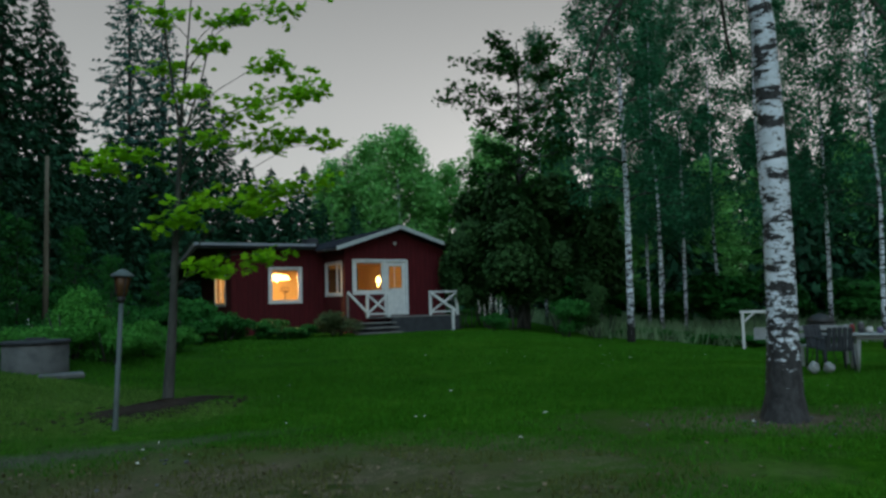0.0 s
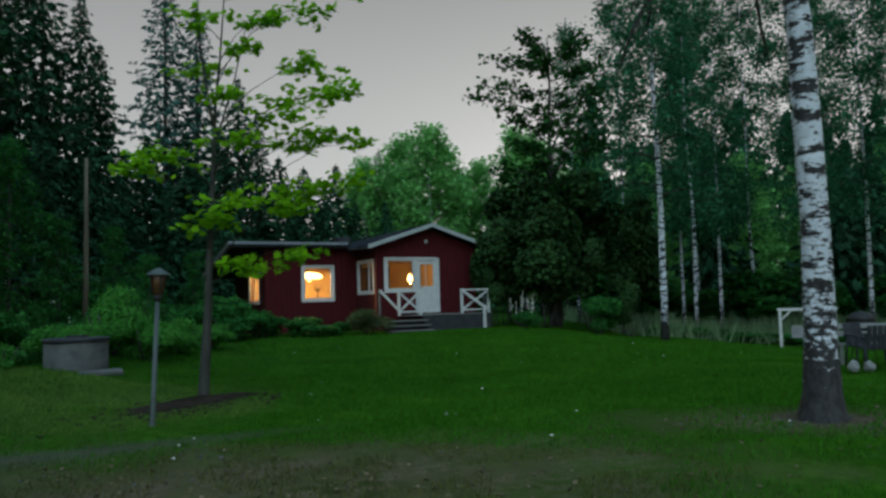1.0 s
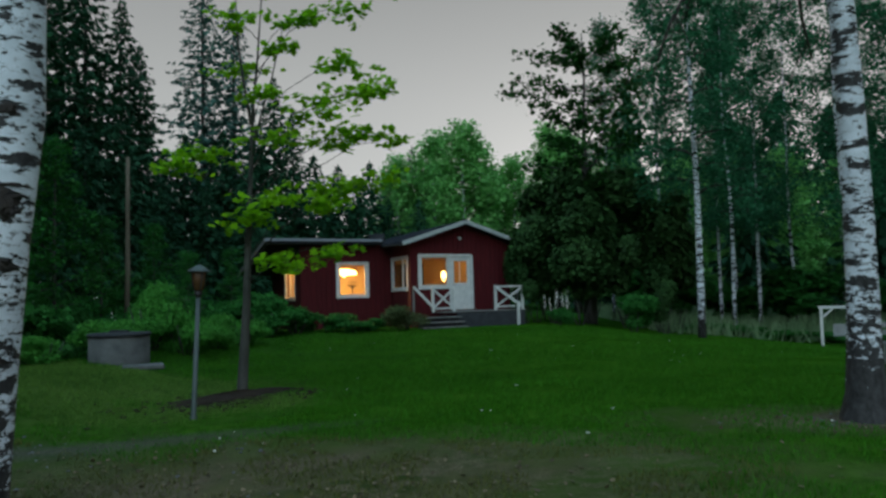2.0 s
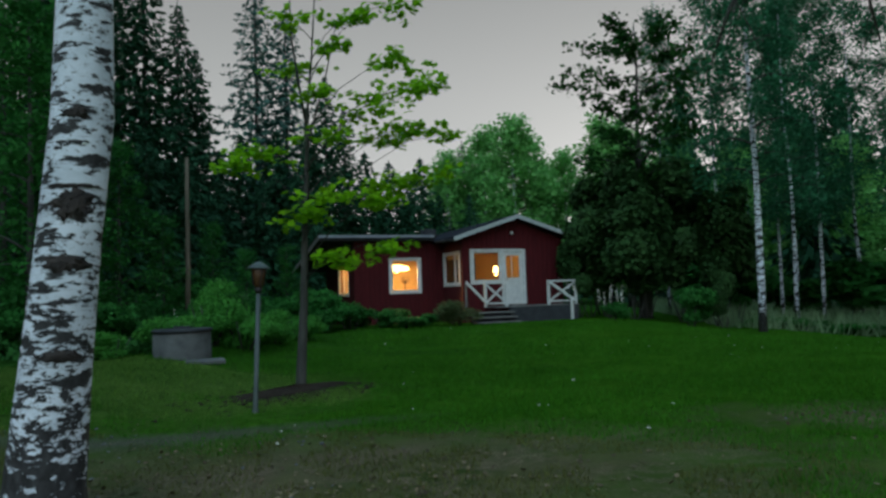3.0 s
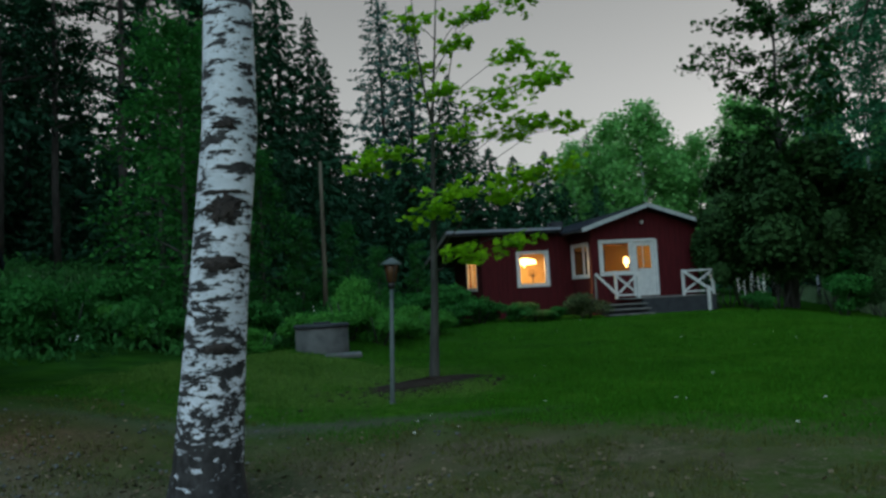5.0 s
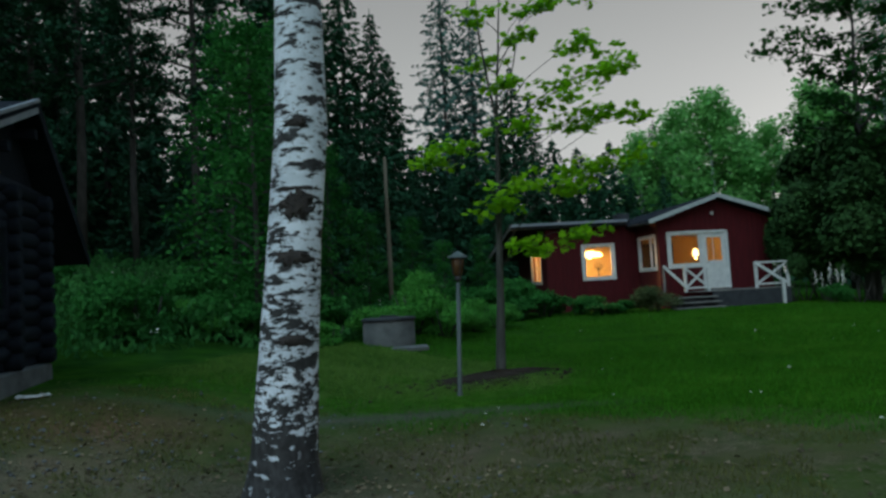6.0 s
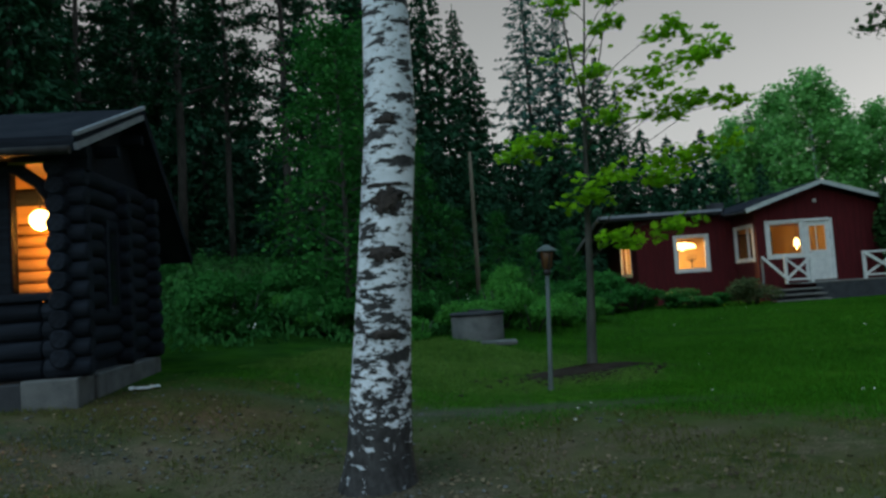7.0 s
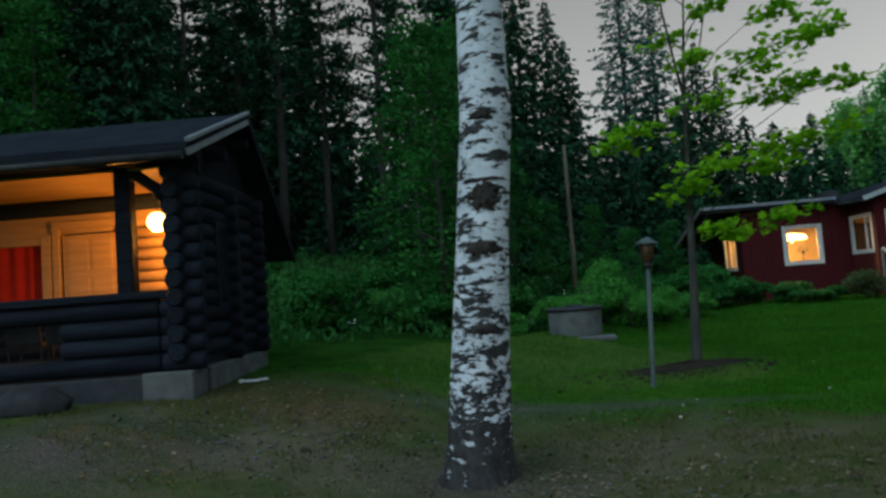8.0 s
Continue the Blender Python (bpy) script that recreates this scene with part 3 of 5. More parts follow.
def sill_ornament():
    """A dark branching candlestick on the window sill."""
    t = thing("candlestick", HOUSE @ Matrix.Translation((-2.98, 2.3, 1.72)), "dark branching candlestick on the window sill", "ornament")
    part("stem", tube([(0, 0, 0), (0, 0, 0.03), (0, 0, 0.34)], [0.09, 0.03, 0.018], 8), BLACK, t)
    for k in range(6):
        a = math.pi * k / 5
        part("arm", tube([(0, 0, 0.3), (0.12 * math.cos(a), 0, 0.36 + 0.1 * math.sin(a)), (0.2 * math.cos(a), 0, 0.42 + 0.2 * math.sin(a))], [0.014, 0.012, 0.02], 6), BLACK, t)
    t2 = thing("window_table", HOUSE @ Matrix.Translation((-3.05, 2.32, 1.05)), "small pine table under the window", "table")
    part("tabletop", boxed(-0.6, -0.15, 0.62, 0.6, 0.25, 0.66), PINE, t2)
    for x in (-0.55, 0.55):
        for y in (-0.1, 0.2):
            part("leg", boxed(x - 0.025, y - 0.025, 0.0, x + 0.025, y + 0.025, 0.618), PINE, t2)


sill_ornament()


def cupboard(m, w, d, hgt):
    t = thing("cupboard", m, "tall dark wooden cupboard standing indoors", "cupboard")
    part("body", boxed(0, 0, 0, w, d, hgt), LOGEND, t)
    for k in range(2):
        part("cupboard_door", boxed(w * k / 2 + 0.02, -0.02, 0.06, w * (k + 1) / 2 - 0.02, -0.002, hgt - 0.06), LOGEND, t)


cupboard(HOUSE @ Matrix.Translation((-0.15, 2.6, 1.05)), 0.4, 0.4, 1.95)
cupboard(HOUSE @ Matrix.Translation((-0.55, 4.4, 1.05)), 0.9, 0.5, 2.0)


# ---- the log cabin ----
CABIN = pose(-8.99, 5.27, 0, 0, 0, 36)


def build_cabin():
    c = thing("log_cabin", CABIN, "dark stained round-log cabin with a lamplit porch and felt roof", "cabin")
    base, rise, rows = 0.78, 0.242, 11
    xl, back, inner = -5.6, 3.1, 1.75

    def log_mesh(length):
        bm = tube([(0, 0, 0), (0.03, 0, 0), (length - 0.03, 0, 0), (length, 0, 0)], [0.1, 0.128, 0.128, 0.1], 14)
        me = bpy.data.meshes.new("log")
        bm.to_mesh(me)
        bm.free()
        me.materials.append(LOG)
        return me

    kinds = {}

    def log(parent, x, y, z, length, along_y=False):
        key = round(length, 2)
        if key not in kinds:
            kinds[key] = log_mesh(length)
        ob = new("log", kinds[key])
        ob.parent = parent
        ob.matrix_basis = pose(x, y, z, 0, 0, 90 if along_y else 0)

    found = part("foundation", boxed(-0.55, -0.22, 0.2, 0.14, 0.3, base, bevel=0.02), CONCRETE, c, "pale concrete block footing")
    part("block", boxed(-0.12, 0.45, 0.2, 0.14, back + 0.1, base - 0.01, bevel=0.02), CONCRETE, found)
    part("block", boxed(xl, -0.16, 0.2, -0.56, 0.2, base - 0.03, bevel=0.02), SKIRT, found)
    gable = part("gable_wall", boxed(-0.09, 0.05, base, -0.03, back - 0.05, 3.45, bevel=0), LOG, c)
    front = part("porch_parapet", boxed(-1.62, -0.03, base, -0.1, 0.03, 1.75, bevel=0), LOG, c)
    rear = part("porch_back_wall", wall_with_holes(xl, -0.12, base, 3.498, inner, inner + 0.1, [(-2.7, -1.75, base + 0.1, 2.95), (-4.4, -3.0, 1.6, 2.8)]), PINE, c, "lamplit pine wall inside the porch")
    for k in range(rows):
        z = base + 0.125 + k * rise
        zs = z + rise / 2
        # the gable side, with its tall narrow window
        if 1.55 < zs < 2.85:
            log(gable, -0.06, -0.24, zs, 1.36, True)
            log(gable, -0.06, 1.62, zs, back + 0.28 - 1.62, True)
        else:
            log(gable, -0.06, -0.24, zs, back + 0.52, True)
        # crossing ends at the front and the rear corner, and at the wall between room and porch
        log(gable, -0.32 if k < 4 else -0.19, 0.0, z, 0.58 if k < 4 else 0.45)
        log(gable, -0.3, inner, z, 0.5)
        log(gable, -0.3, back - 0.02, z, 0.52)
        if k == 0 or k == 3:
            log(front, xl, 0.0, z, -0.33 - xl)
        elif k < 3:
            log(front, -1.7, 0.0, z, 1.37)
    for k in range(12):
        part("pine_log", tube([(-1.62, inner - 0.03, 0.9 + 0.18 * k), (-0.2, inner - 0.03, 0.9 + 0.18 * k)], [0.095, 0.095], 10), PINELOG, rear)
    log(rear, xl, inner - 0.02, 3.37, -0.3 - xl)
    # dark logs added over the lower pine, in place of the shade there
    for k in range(4):
        log(rear, xl, inner - 0.14, base + 0.125 + 0.2 * k, -0.35 - xl)
    # posts, beams, brace
    part("post", boxed(-0.88, -0.09, 1.86, -0.66, 0.11, 3.56, bevel=0.02), LOG, c, "squared dark porch post")
    part("post", boxed(-3.9, -0.09, 1.86, -3.68, 0.11, 3.56, bevel=0.02), LOG, c)
    part("top_rail", boxed(xl, -0.14, 1.76, -0.1, 0.12, 1.87, bevel=0.015), LOG, c)
    part("wall_plate", tube([(xl, 0, 3.66), (0.3, 0, 3.66)], [0.1, 0.1], 12), LOG, c)
    part("tie_beam", tube([(-0.87, -0.3, 3.66), (-0.87, inner, 3.66)], [0.1, 0.1], 10), LOG, c)
    part("brace", tube([(-0.8, -0.02, 3.5), (-0.56, -0.02, 3.44), (-0.32, -0.02, 3.26), (-0.18, -0.02, 3.02)], [0.07, 0.08, 0.08, 0.07], 8), LOG, c)
    part("porch_ceiling", slab_mesh([(xl, -0.08, 3.51), (-0.1, -0.08, 3.51), (-0.1, inner, 3.5), (xl, inner, 3.5)], 0.03), PINE, c, "lamplit pine board ceiling")
    part("porch_floor", boxed(xl, 0.1, base - 0.06, -0.12, inner, base + 0.02), GREYWOOD, c)
    part("room_floor", boxed(xl, inner + 0.12, base, -0.12, back - 0.06, base + 0.05), PINE, c)
    part("room_back_wall", boxed(xl, back - 0.05, base, -0.12, back + 0.05, 2.9), LOG, c)
    part("end_wall", boxed(xl - 0.1, 0, base, xl, back, 3.4), LOG, c)
    # roof: a long shallow front slope over the porch, a steep one behind
    ry, rz, ex = 2.15, 4.68, 0.32
    roof = part("front_roof", slab_mesh([(xl - 0.4, -0.5, 3.67), (ex, -0.5, 3.67), (ex, ry, rz), (xl - 0.4, ry, rz)], 0.09), ROOF, c, "dark felt roof slope")
    part("rear_roof", slab_mesh([(xl - 0.4, ry, rz), (ex, ry, rz), (ex, 4.75, 2.42), (xl - 0.4, 4.75, 2.42)], 0.09), ROOF, c)
    part("bargeboard", beam((ex + 0.02, -0.53, 3.61), (ex + 0.02, ry, rz - 0.05), 0.035, 0.085), SHEET, roof, "pale grey bargeboard")
    part("bargeboard", beam((ex + 0.03, -0.55, 3.765), (ex + 0.03, ry, rz + 0.105), 0.06, 0.05), SHEET, roof)
    part("rear_bargeboard", beam((ex + 0.02, ry, rz), (ex + 0.02, 4.77, 2.44), 0.035, 0.16), LOG, roof)
    part("eaves_board", boxed(xl - 0.4, -0.53, 3.56, ex, -0.5, 3.71), LOG, roof)
    part("gutter", tube([(xl - 0.4, -0.6, 3.56), (ex - 0.02, -0.6, 3.56)], [0.055, 0.055], 10), BLACK, roof)
    for k in range(3):
        y = 0.0 + 1.1 * k
        part("purlin_end", boxed(-0.02, y - 0.06, 3.4 + 0.36 * y, ex - 0.02, y + 0.06, 3.55 + 0.36 * y), LOG, roof)
    tri = bmesh.new()
    v = [tri.verts.new((x, y, z)) for x in (-0.1, -0.02) for y, z in ((0.0, 3.4), (back, 3.4), (ry, 4.55))]
    for f in ((0, 1, 2), (5, 4, 3), (0, 3, 4, 1), (1, 4, 5, 2), (2, 5, 3, 0)):
        tri.faces.new([v[i] for i in f])
    part("gable_triangle", tri, LOG, c)
    # gable window, porch door and porch window
    w = part("gable_window", boxed(-0.02, 1.14, 1.56, 0.07, 1.62, 2.9), LOG, c, "tall narrow window in a dark frame")
    g = part("pane", boxed(0.072, 1.24, 1.66, 0.078, 1.52, 2.8, bevel=0), GLASS, w)
    d = part("porch_door", boxed(-2.66, inner - 0.02, base + 0.1, -1.79, inner + 0.04, 2.92), PINE, c, "lamplit pine door with a glazed panel")
    for k in range(6):
        part("panel", boxed(-2.58 + 0.4 * (k % 2), inner - 0.035, 1.1 + 0.62 * (k // 2), -2.24 + 0.4 * (k % 2), inner - 0.022, 1.6 + 0.62 * (k // 2), bevel=0.008), PINE, d)
    part("casing", boxed(-2.82, inner - 0.05, base, -2.7, inner - 0.002, 3.02), PINE, d)
    part("casing", boxed(-1.76, inner - 0.05, base, -1.64, inner - 0.002, 3.02), PINE, d)
    part("casing", boxed(-2.82, inner - 0.055, 3.02, -1.64, inner - 0.002, 3.14), PINE, d)
    q = part("porch_window", boxed(-3.0, inner - 0.05, 1.5, -2.85, inner - 0.002, 2.95), PINE, c, "window with a drawn red curtain")
    part("casing", boxed(-4.7, inner - 0.05, 2.8, -3.0, inner - 0.002, 2.92), PINE, q)
    part("casing", boxed(-4.7, inner - 0.05, 1.5, -3.0, inner - 0.002, 1.6), PINE, q)
    bm = bmesh.new()
    cols = []
    for k in range(40):
        x = -4.42 + k * 1.5 / 39
        y = inner + 0.03 + 0.012 * math.sin(k * 0.95)
        cols.append((bm.verts.new((x, y, 1.6)), bm.verts.new((x, y, 2.8))))
    for (a, b), (e, f) in zip(cols, cols[1:]):
        bm.faces.new((a, e, f, b))
    part("curtain", bm, CURTAIN, q, "deep red gathered curtain")


build_cabin()


def porch_lamp():
    t = thing("porch_lamp", CABIN @ Matrix.Translation((-0.66, 0.75, 2.9)), "glowing globe lamp hanging under the porch ceiling", "lamp")
    bm = bmesh.new()
    bmesh.ops.create_uvsphere(bm, u_segments=16, v_segments=10, radius=0.14)
    for f in bm.faces:
        f.smooth = True
    part("globe", bm, LAMP_PORCH, t)
    part("cord", tube([(0, 0, 0.11), (0, 0, 0.605)], [0.012, 0.012], 6), BLACK, t)


porch_lamp()
bulb("porch_light", CABIN @ Vector((-0.66, 0.75, 2.72)), 165, (1.0, 0.4, 0.065), 0.05)


def porch_chair(m):
    t = thing("porch_chair", m, "dark metal-framed chair with a grey back on the cabin porch", "chair", "chairs on the porch")
    part("seat", boxed(-0.24, -0.22, 0.42, 0.24, 0.24, 0.47), DARKCLOTH, t)
    part("backrest", turned(boxed(-0.23, -0.02, 0, 0.23, 0.03, 0.48), pose(0, 0.23, 0.47, -8)), SKIRT, t, "grey cushioned back")
    for x in (-0.22, 0.22):
        for y in (-0.2, 0.22):
            part("leg", tube([(x, y, 0), (x, y, 0.42)], [0.014, 0.014], 6), BLACK, t)


for x, turn in ((-2.0, 172), (-2.62, 190)):
    porch_chair(CABIN @ pose(x, 0.75, 0.802, 0, 0, turn))


def tarp_heap():
    rng = np.random.default_rng(4)
    x0, y0 = (CABIN @ Vector((-1.75, -0.75, 0)))[:2]
    bm = bmesh.new()
    bmesh.ops.create_icosphere(bm, subdivisions=3, radius=1)
    for v in bm.verts:
        k = 1 + 0.25 * noise.noise(v.co * 2.2)
        v.co = (v.co.x * 0.5 * k, v.co.y * 0.32 * k, max(-0.05, v.co.z * 0.3 * k))
    for f in bm.faces:
        f.smooth = True
    ob = mesh_object("tarpaulin", bm, DARKCLOTH, label="dark tarpaulin bundle lying before the cabin's footing")
    ob["category"] = "tarpaulin"
    ob.matrix_world = pose(x0, y0, gz(x0, y0) + 0.03, 0, 0, 36)


tarp_heap()


def rag(m, seed, w, mat, label):
    bm = bmesh.new()
    n = 8
    g = [[bm.verts.new(((i / n - 0.5) * w, (j / n - 0.5) * w * 0.6, 0.02 + 0.06 * abs(noise.noise((i * 0.6, j * 0.6, seed))))) for i in range(n + 1)] for j in range(n + 1)]
    for j in range(n):
        for i in range(n):
            bm.faces.new((g[j][i], g[j][i + 1], g[j + 1][i + 1], g[j + 1][i]))
    ob = mesh_object("rag", bm, mat, label=label)
    ob["category"] = "cloth"
    ob.matrix_world = m
    ob.modifiers.new("thick", "SOLIDIFY").thickness = 0.008


P = CABIN @ Vector((0.55, 1.0, 0))
rag(pose(P.x, P.y, gz(P.x, P.y) + 0.02, 0, 0, 60), 3.0, 0.4, WHITE, "crumpled white cloth dropped beside the cabin's footing")


# ---- yard things ----
def garden_lamp():
    x, y = -4.40, 9.72
    t = thing("garden_lamp", pose(x, y, gz(x, y), 0, 2.6, 0), "grey-green lamp post with a small unlit lantern", "lamp")
    part("post", tube([(0, 0, -0.1), (0, 0, 0.05), (0, 0, 0.08), (0, 0, 1.78)], [0.05, 0.045, 0.035, 0.03], 12), STEEL, t)
    ln = part("lantern", tube([(0, 0, 1.78), (0, 0, 1.82), (0, 0, 2.04), (0, 0, 2.06)], [0.05, 0.07, 0.105, 0.09], 8), AMBER, t, "smoky amber lantern glass")
    part("cap", tube([(0, 0, 2.05), (0, 0, 2.065), (0, 0, 2.13), (0, 0, 2.15)], [0.165, 0.165, 0.06, 0.02], 8), STEEL, ln, "pale metal cap")
    for k in range(4):
        a = math.pi / 4 + math.pi / 2 * k
        part("bar", beam((0.075 * math.cos(a), 0.075 * math.sin(a), 1.8), (0.115 * math.cos(a), 0.115 * math.sin(a), 2.05), 0.012, 0.012, (1, 0, 0)), BLACK, ln)
    part("socket", tube([(0, 0, 1.7), (0, 0, 1.78)], [0.045, 0.06], 10), BLACK, t)


garden_lamp()


def well():
    x, y = -8.2, 14.6
    t = thing("well", pose(x, y, gz(x, y)), "round concrete well ring with a dark wooden lid", "well")
    part("ring", tube([(0, 0, -0.1), (0, 0, 0.0), (0, 0, 0.5), (0, 0, 0.54)], [0.61, 0.6, 0.6, 0.585], 40), CONCRETE, t)
    lid = part("lid", tube([(0, 0, 0.542), (0, 0, 0.60), (0, 0, 0.61)], [0.63, 0.63, 0.6], 40), SKIRT, t, "dark weathered wooden lid")
    part("handle", beam((-0.2, 0, 0.64), (0.2, 0, 0.64), 0.05, 0.05), SKIRT, lid)
    s = mesh_object("stone_slab", boxed(-0.4, -0.2, -0.05, 0.4, 0.2, 0.05, bevel=0.02), CONCRETE, label="pale stone slab lying at the foot of the well")
    s["category"] = "stone"
    s.matrix_world = pose(x + 0.75, y - 0.45, gz(x + 0.75, y - 0.45) + 0.02, 2, 0, 32)


well()


def pole():
    x, y = -11.5, 20.9
    z = gz(x, y)
    t = thing("bare_pole", pose(x, y, z), "bare grey dead trunk standing on the bank", "pole")
    part("shaft", tube([(0, 0, -0.1), (0.03, 0, 2), (0.02, 0.02, 4), (0.03, 0, 6.1 - z)], [0.085, 0.075, 0.062, 0.05], 10), POLEWOOD, t)
    part("stub", tube([(0.02, 0, 3.2), (0.1, -0.06, 3.34)], [0.02, 0.012], 6), POLEWOOD, t)


pole()


def swing():
    x, y = 10.95, 24.65
    z = gz(x, y)
    t = thing("garden_swing", pose(x, y, z, 0, 0, -25), "white wooden garden swing frame with a hanging seat", "swing")
    for s in (-1, 1):
        part("post", boxed(0.82 * s - 0.045, -0.045, -0.05, 0.82 * s + 0.045, 0.045, 1.25), WHITE, t)
        part("brace", beam((0.76 * s, 0, 0.98), (0.48 * s, 0, 1.25), 0.05, 0.06), WHITE, t)
    part("beam", boxed(-0.9, -0.05, 1.252, 0.9, 0.05, 1.34), WHITE, t)
    seat = part("seat", boxed(-0.5, -0.2, 0.36, 0.5, 0.2, 0.4), PLASTIC, t)
    part("seat_back", boxed(-0.5, 0.18, 0.402, 0.5, 0.21, 0.75), PLASTIC, seat)
    for s in (-0.46, 0.46):
        part("chain", tube([(s, 0.19, 0.74), (s, 0.02, 1.253)], [0.01, 0.01], 5), BLACK, seat)


swing()


def garden_table():
    x, y = 8.42, 14.2
    z = gz(x, y)
    t = thing("garden_table", pose(x, y, z, 0, 0, -20), "white plastic garden table laden with small things", "table")
    part("tabletop", boxed(-0.55, -0.42, 0.69, 0.9, 0.42, 0.73, bevel=0.015), PLASTIC, t)
    part("apron", boxed(-0.45, -0.34, 0.62, 0.8, 0.34, 0.688), PLASTIC, t)
    for a, b in ((-0.4, -0.3), (0.75, -0.3), (-0.4, 0.3), (0.75, 0.3)):
        part("leg", tube([(a * 1.1, b * 1.1, 0), (a, b, 0.62)], [0.03, 0.04], 8), PLASTIC, t)
    top = pose(x, y, z + 0.733, 0, 0, -20)
    rng = np.random.default_rng(9)
    colours = [((0.16, 0.02, 0.02), (0.22, 0.03, 0.03), "red"), ((0.05, 0.05, 0.06), (0.09, 0.09, 0.1), "dark"), ((0.5, 0.5, 0.5), (0.65, 0.65, 0.65), "white"), ((0.12, 0.1, 0.2), (0.18, 0.15, 0.28), "violet"), ((0.5, 0.5, 0.5), (0.65, 0.65, 0.65), "pale")]
    for k in range(9):
        a, b, nm = colours[k % 5]
        q = thing("table_jar", top @ pose(-0.42 + 0.15 * k, rng.uniform(-0.22, 0.22), 0), f"small {nm} jar standing on the garden table", "jar", "jars on the garden table")
        r, hh = rng.uniform(0.04, 0.07), rng.uniform(0.1, 0.2)
        part("body", tube([(0, 0, 0), (0, 0, hh * 0.8), (0, 0, hh)], [r, r, r * 0.7], 10), material(f"{nm}_glaze", a, b, 0.4, 6, 50, 0.05), q)
        part("lid", tube([(0, 0, hh), (0, 0, hh + 0.02)], [r * 0.72, r * 0.7], 10), PLASTIC, q)


garden_table()


def garden_chair(x, y, turn, mat, tone):
    t = thing("garden_chair", pose(x, y, gz(x, y), 0, 0, turn), f"{tone} plastic garden chair standing on the lawn", "chair", "chairs round the garden table")
    part("seat", boxed(-0.24, -0.24, 0.41, 0.24, 0.22, 0.44, bevel=0.01), mat, t)
    for k in range(5):
        part("back_slat", turned(boxed(-0.23 + 0.095 * k, -0.012, 0, -0.15 + 0.095 * k, 0.012, 0.44), pose(0, 0.22, 0.44, -12)), mat, t)
    for s in (-1, 1):
        part("armrest", boxed(0.25 * s - 0.03, -0.2, 0.62, 0.25 * s + 0.03, 0.25, 0.65), mat, t)
        for y0 in (-0.2, 0.2):
            part("leg", tube([(0.27 * s, y0 * 1.15, 0), (0.24 * s, y0, 0.62)], [0.018, 0.022], 6), mat, t)


garden_chair(7.55, 14.2, 172, SKIRT, "dark grey")
garden_chair(9.05, 13.5, -70, PLASTIC, "white")
garden_chair(7.75, 14.95, 20, SKIRT, "dark grey")


def bench():
    x, y = 8.0, 15.4
    t = thing("garden_bench", pose(x, y, gz(x, y), 0, 0, -12), "pale weathered garden bench behind the chairs", "bench")
    for k in range(3):
        part("seat_slat", boxed(-0.6, -0.2 + 0.14 * k, 0.42, 0.6, -0.08 + 0.14 * k, 0.45), PLASTIC, t)
    for k in range(2):
        part("back_slat", boxed(-0.6, 0.25, 0.58 + 0.16 * k, 0.6, 0.28, 0.68 + 0.16 * k), PLASTIC, t)
    for s in (-0.5, 0.5):
        part("leg", boxed(s - 0.03, -0.2, 0, s + 0.03, -0.14, 0.418), PLASTIC, t)
        part("leg", boxed(s - 0.03, 0.282, 0, s + 0.03, 0.32, 0.86), PLASTIC, t)


bench()


def grill():
    x, y = 8.5, 16.5
    t = thing("kettle_grill", pose(x, y, gz(x, y)), "black kettle grill on thin legs beside the table", "grill")
    part("bowl", tube([(0, 0, 0.6), (0, 0, 0.66), (0, 0, 0.78), (0, 0, 0.88)], [0.1, 0.2, 0.28, 0.3], 16), BLACK, t)
    part("lid", tube([(0, 0, 0.885), (0, 0, 0.98), (0, 0, 1.06), (0, 0, 1.1)], [0.3, 0.27, 0.16, 0.04], 16), BLACK, t)
    for k in range(3):
        a = 2.1 * k
        part("leg", tube([(0.3 * math.cos(a), 0.3 * math.sin(a), 0), (0.12 * math.cos(a), 0.12 * math.sin(a), 0.64)], [0.012, 0.012], 6), BLACK, t)


grill()


def standing_bag(x, y, w, hgt, seed):
    """A filled plastic bag, gathered at the top."""
    bm = bmesh.new()
    bmesh.ops.create_uvsphere(bm, u_segments=20, v_segments=14, radius=1)
    for v in bm.verts:
        k = 1 + 0.5 * noise.noise(v.co * 2.0 + Vector((seed, 0, 0))) + 0.3 * noise.noise(v.co * 5.0 + Vector((0, seed, 0)))
        up = (v.co.z + 1) / 2
        pinch = 1.15 - 0.45 * up
        v.co = (v.co.x * w * k * pinch + 0.03 * noise.noise((up * 4, seed, 0)), v.co.y * w * 0.7 * k * pinch, up * hgt * (1 + 0.08 * (k - 1)))
    for f in bm.faces:
        f.smooth = True
    ob = mesh_object("plastic_bag", bm, PLASTIC, label="filled white plastic bag standing on the lawn")
    ob["category"] = "bag"
    ob["group"] = "bags by the table"
    ob.matrix_world = pose(x, y, gz(x, y), 0, 0, 40 * seed)


standing_bag(7.0, 13.95, 0.13, 0.24, 1.0)
standing_bag(7.3, 13.98, 0.12, 0.22, 2.3)


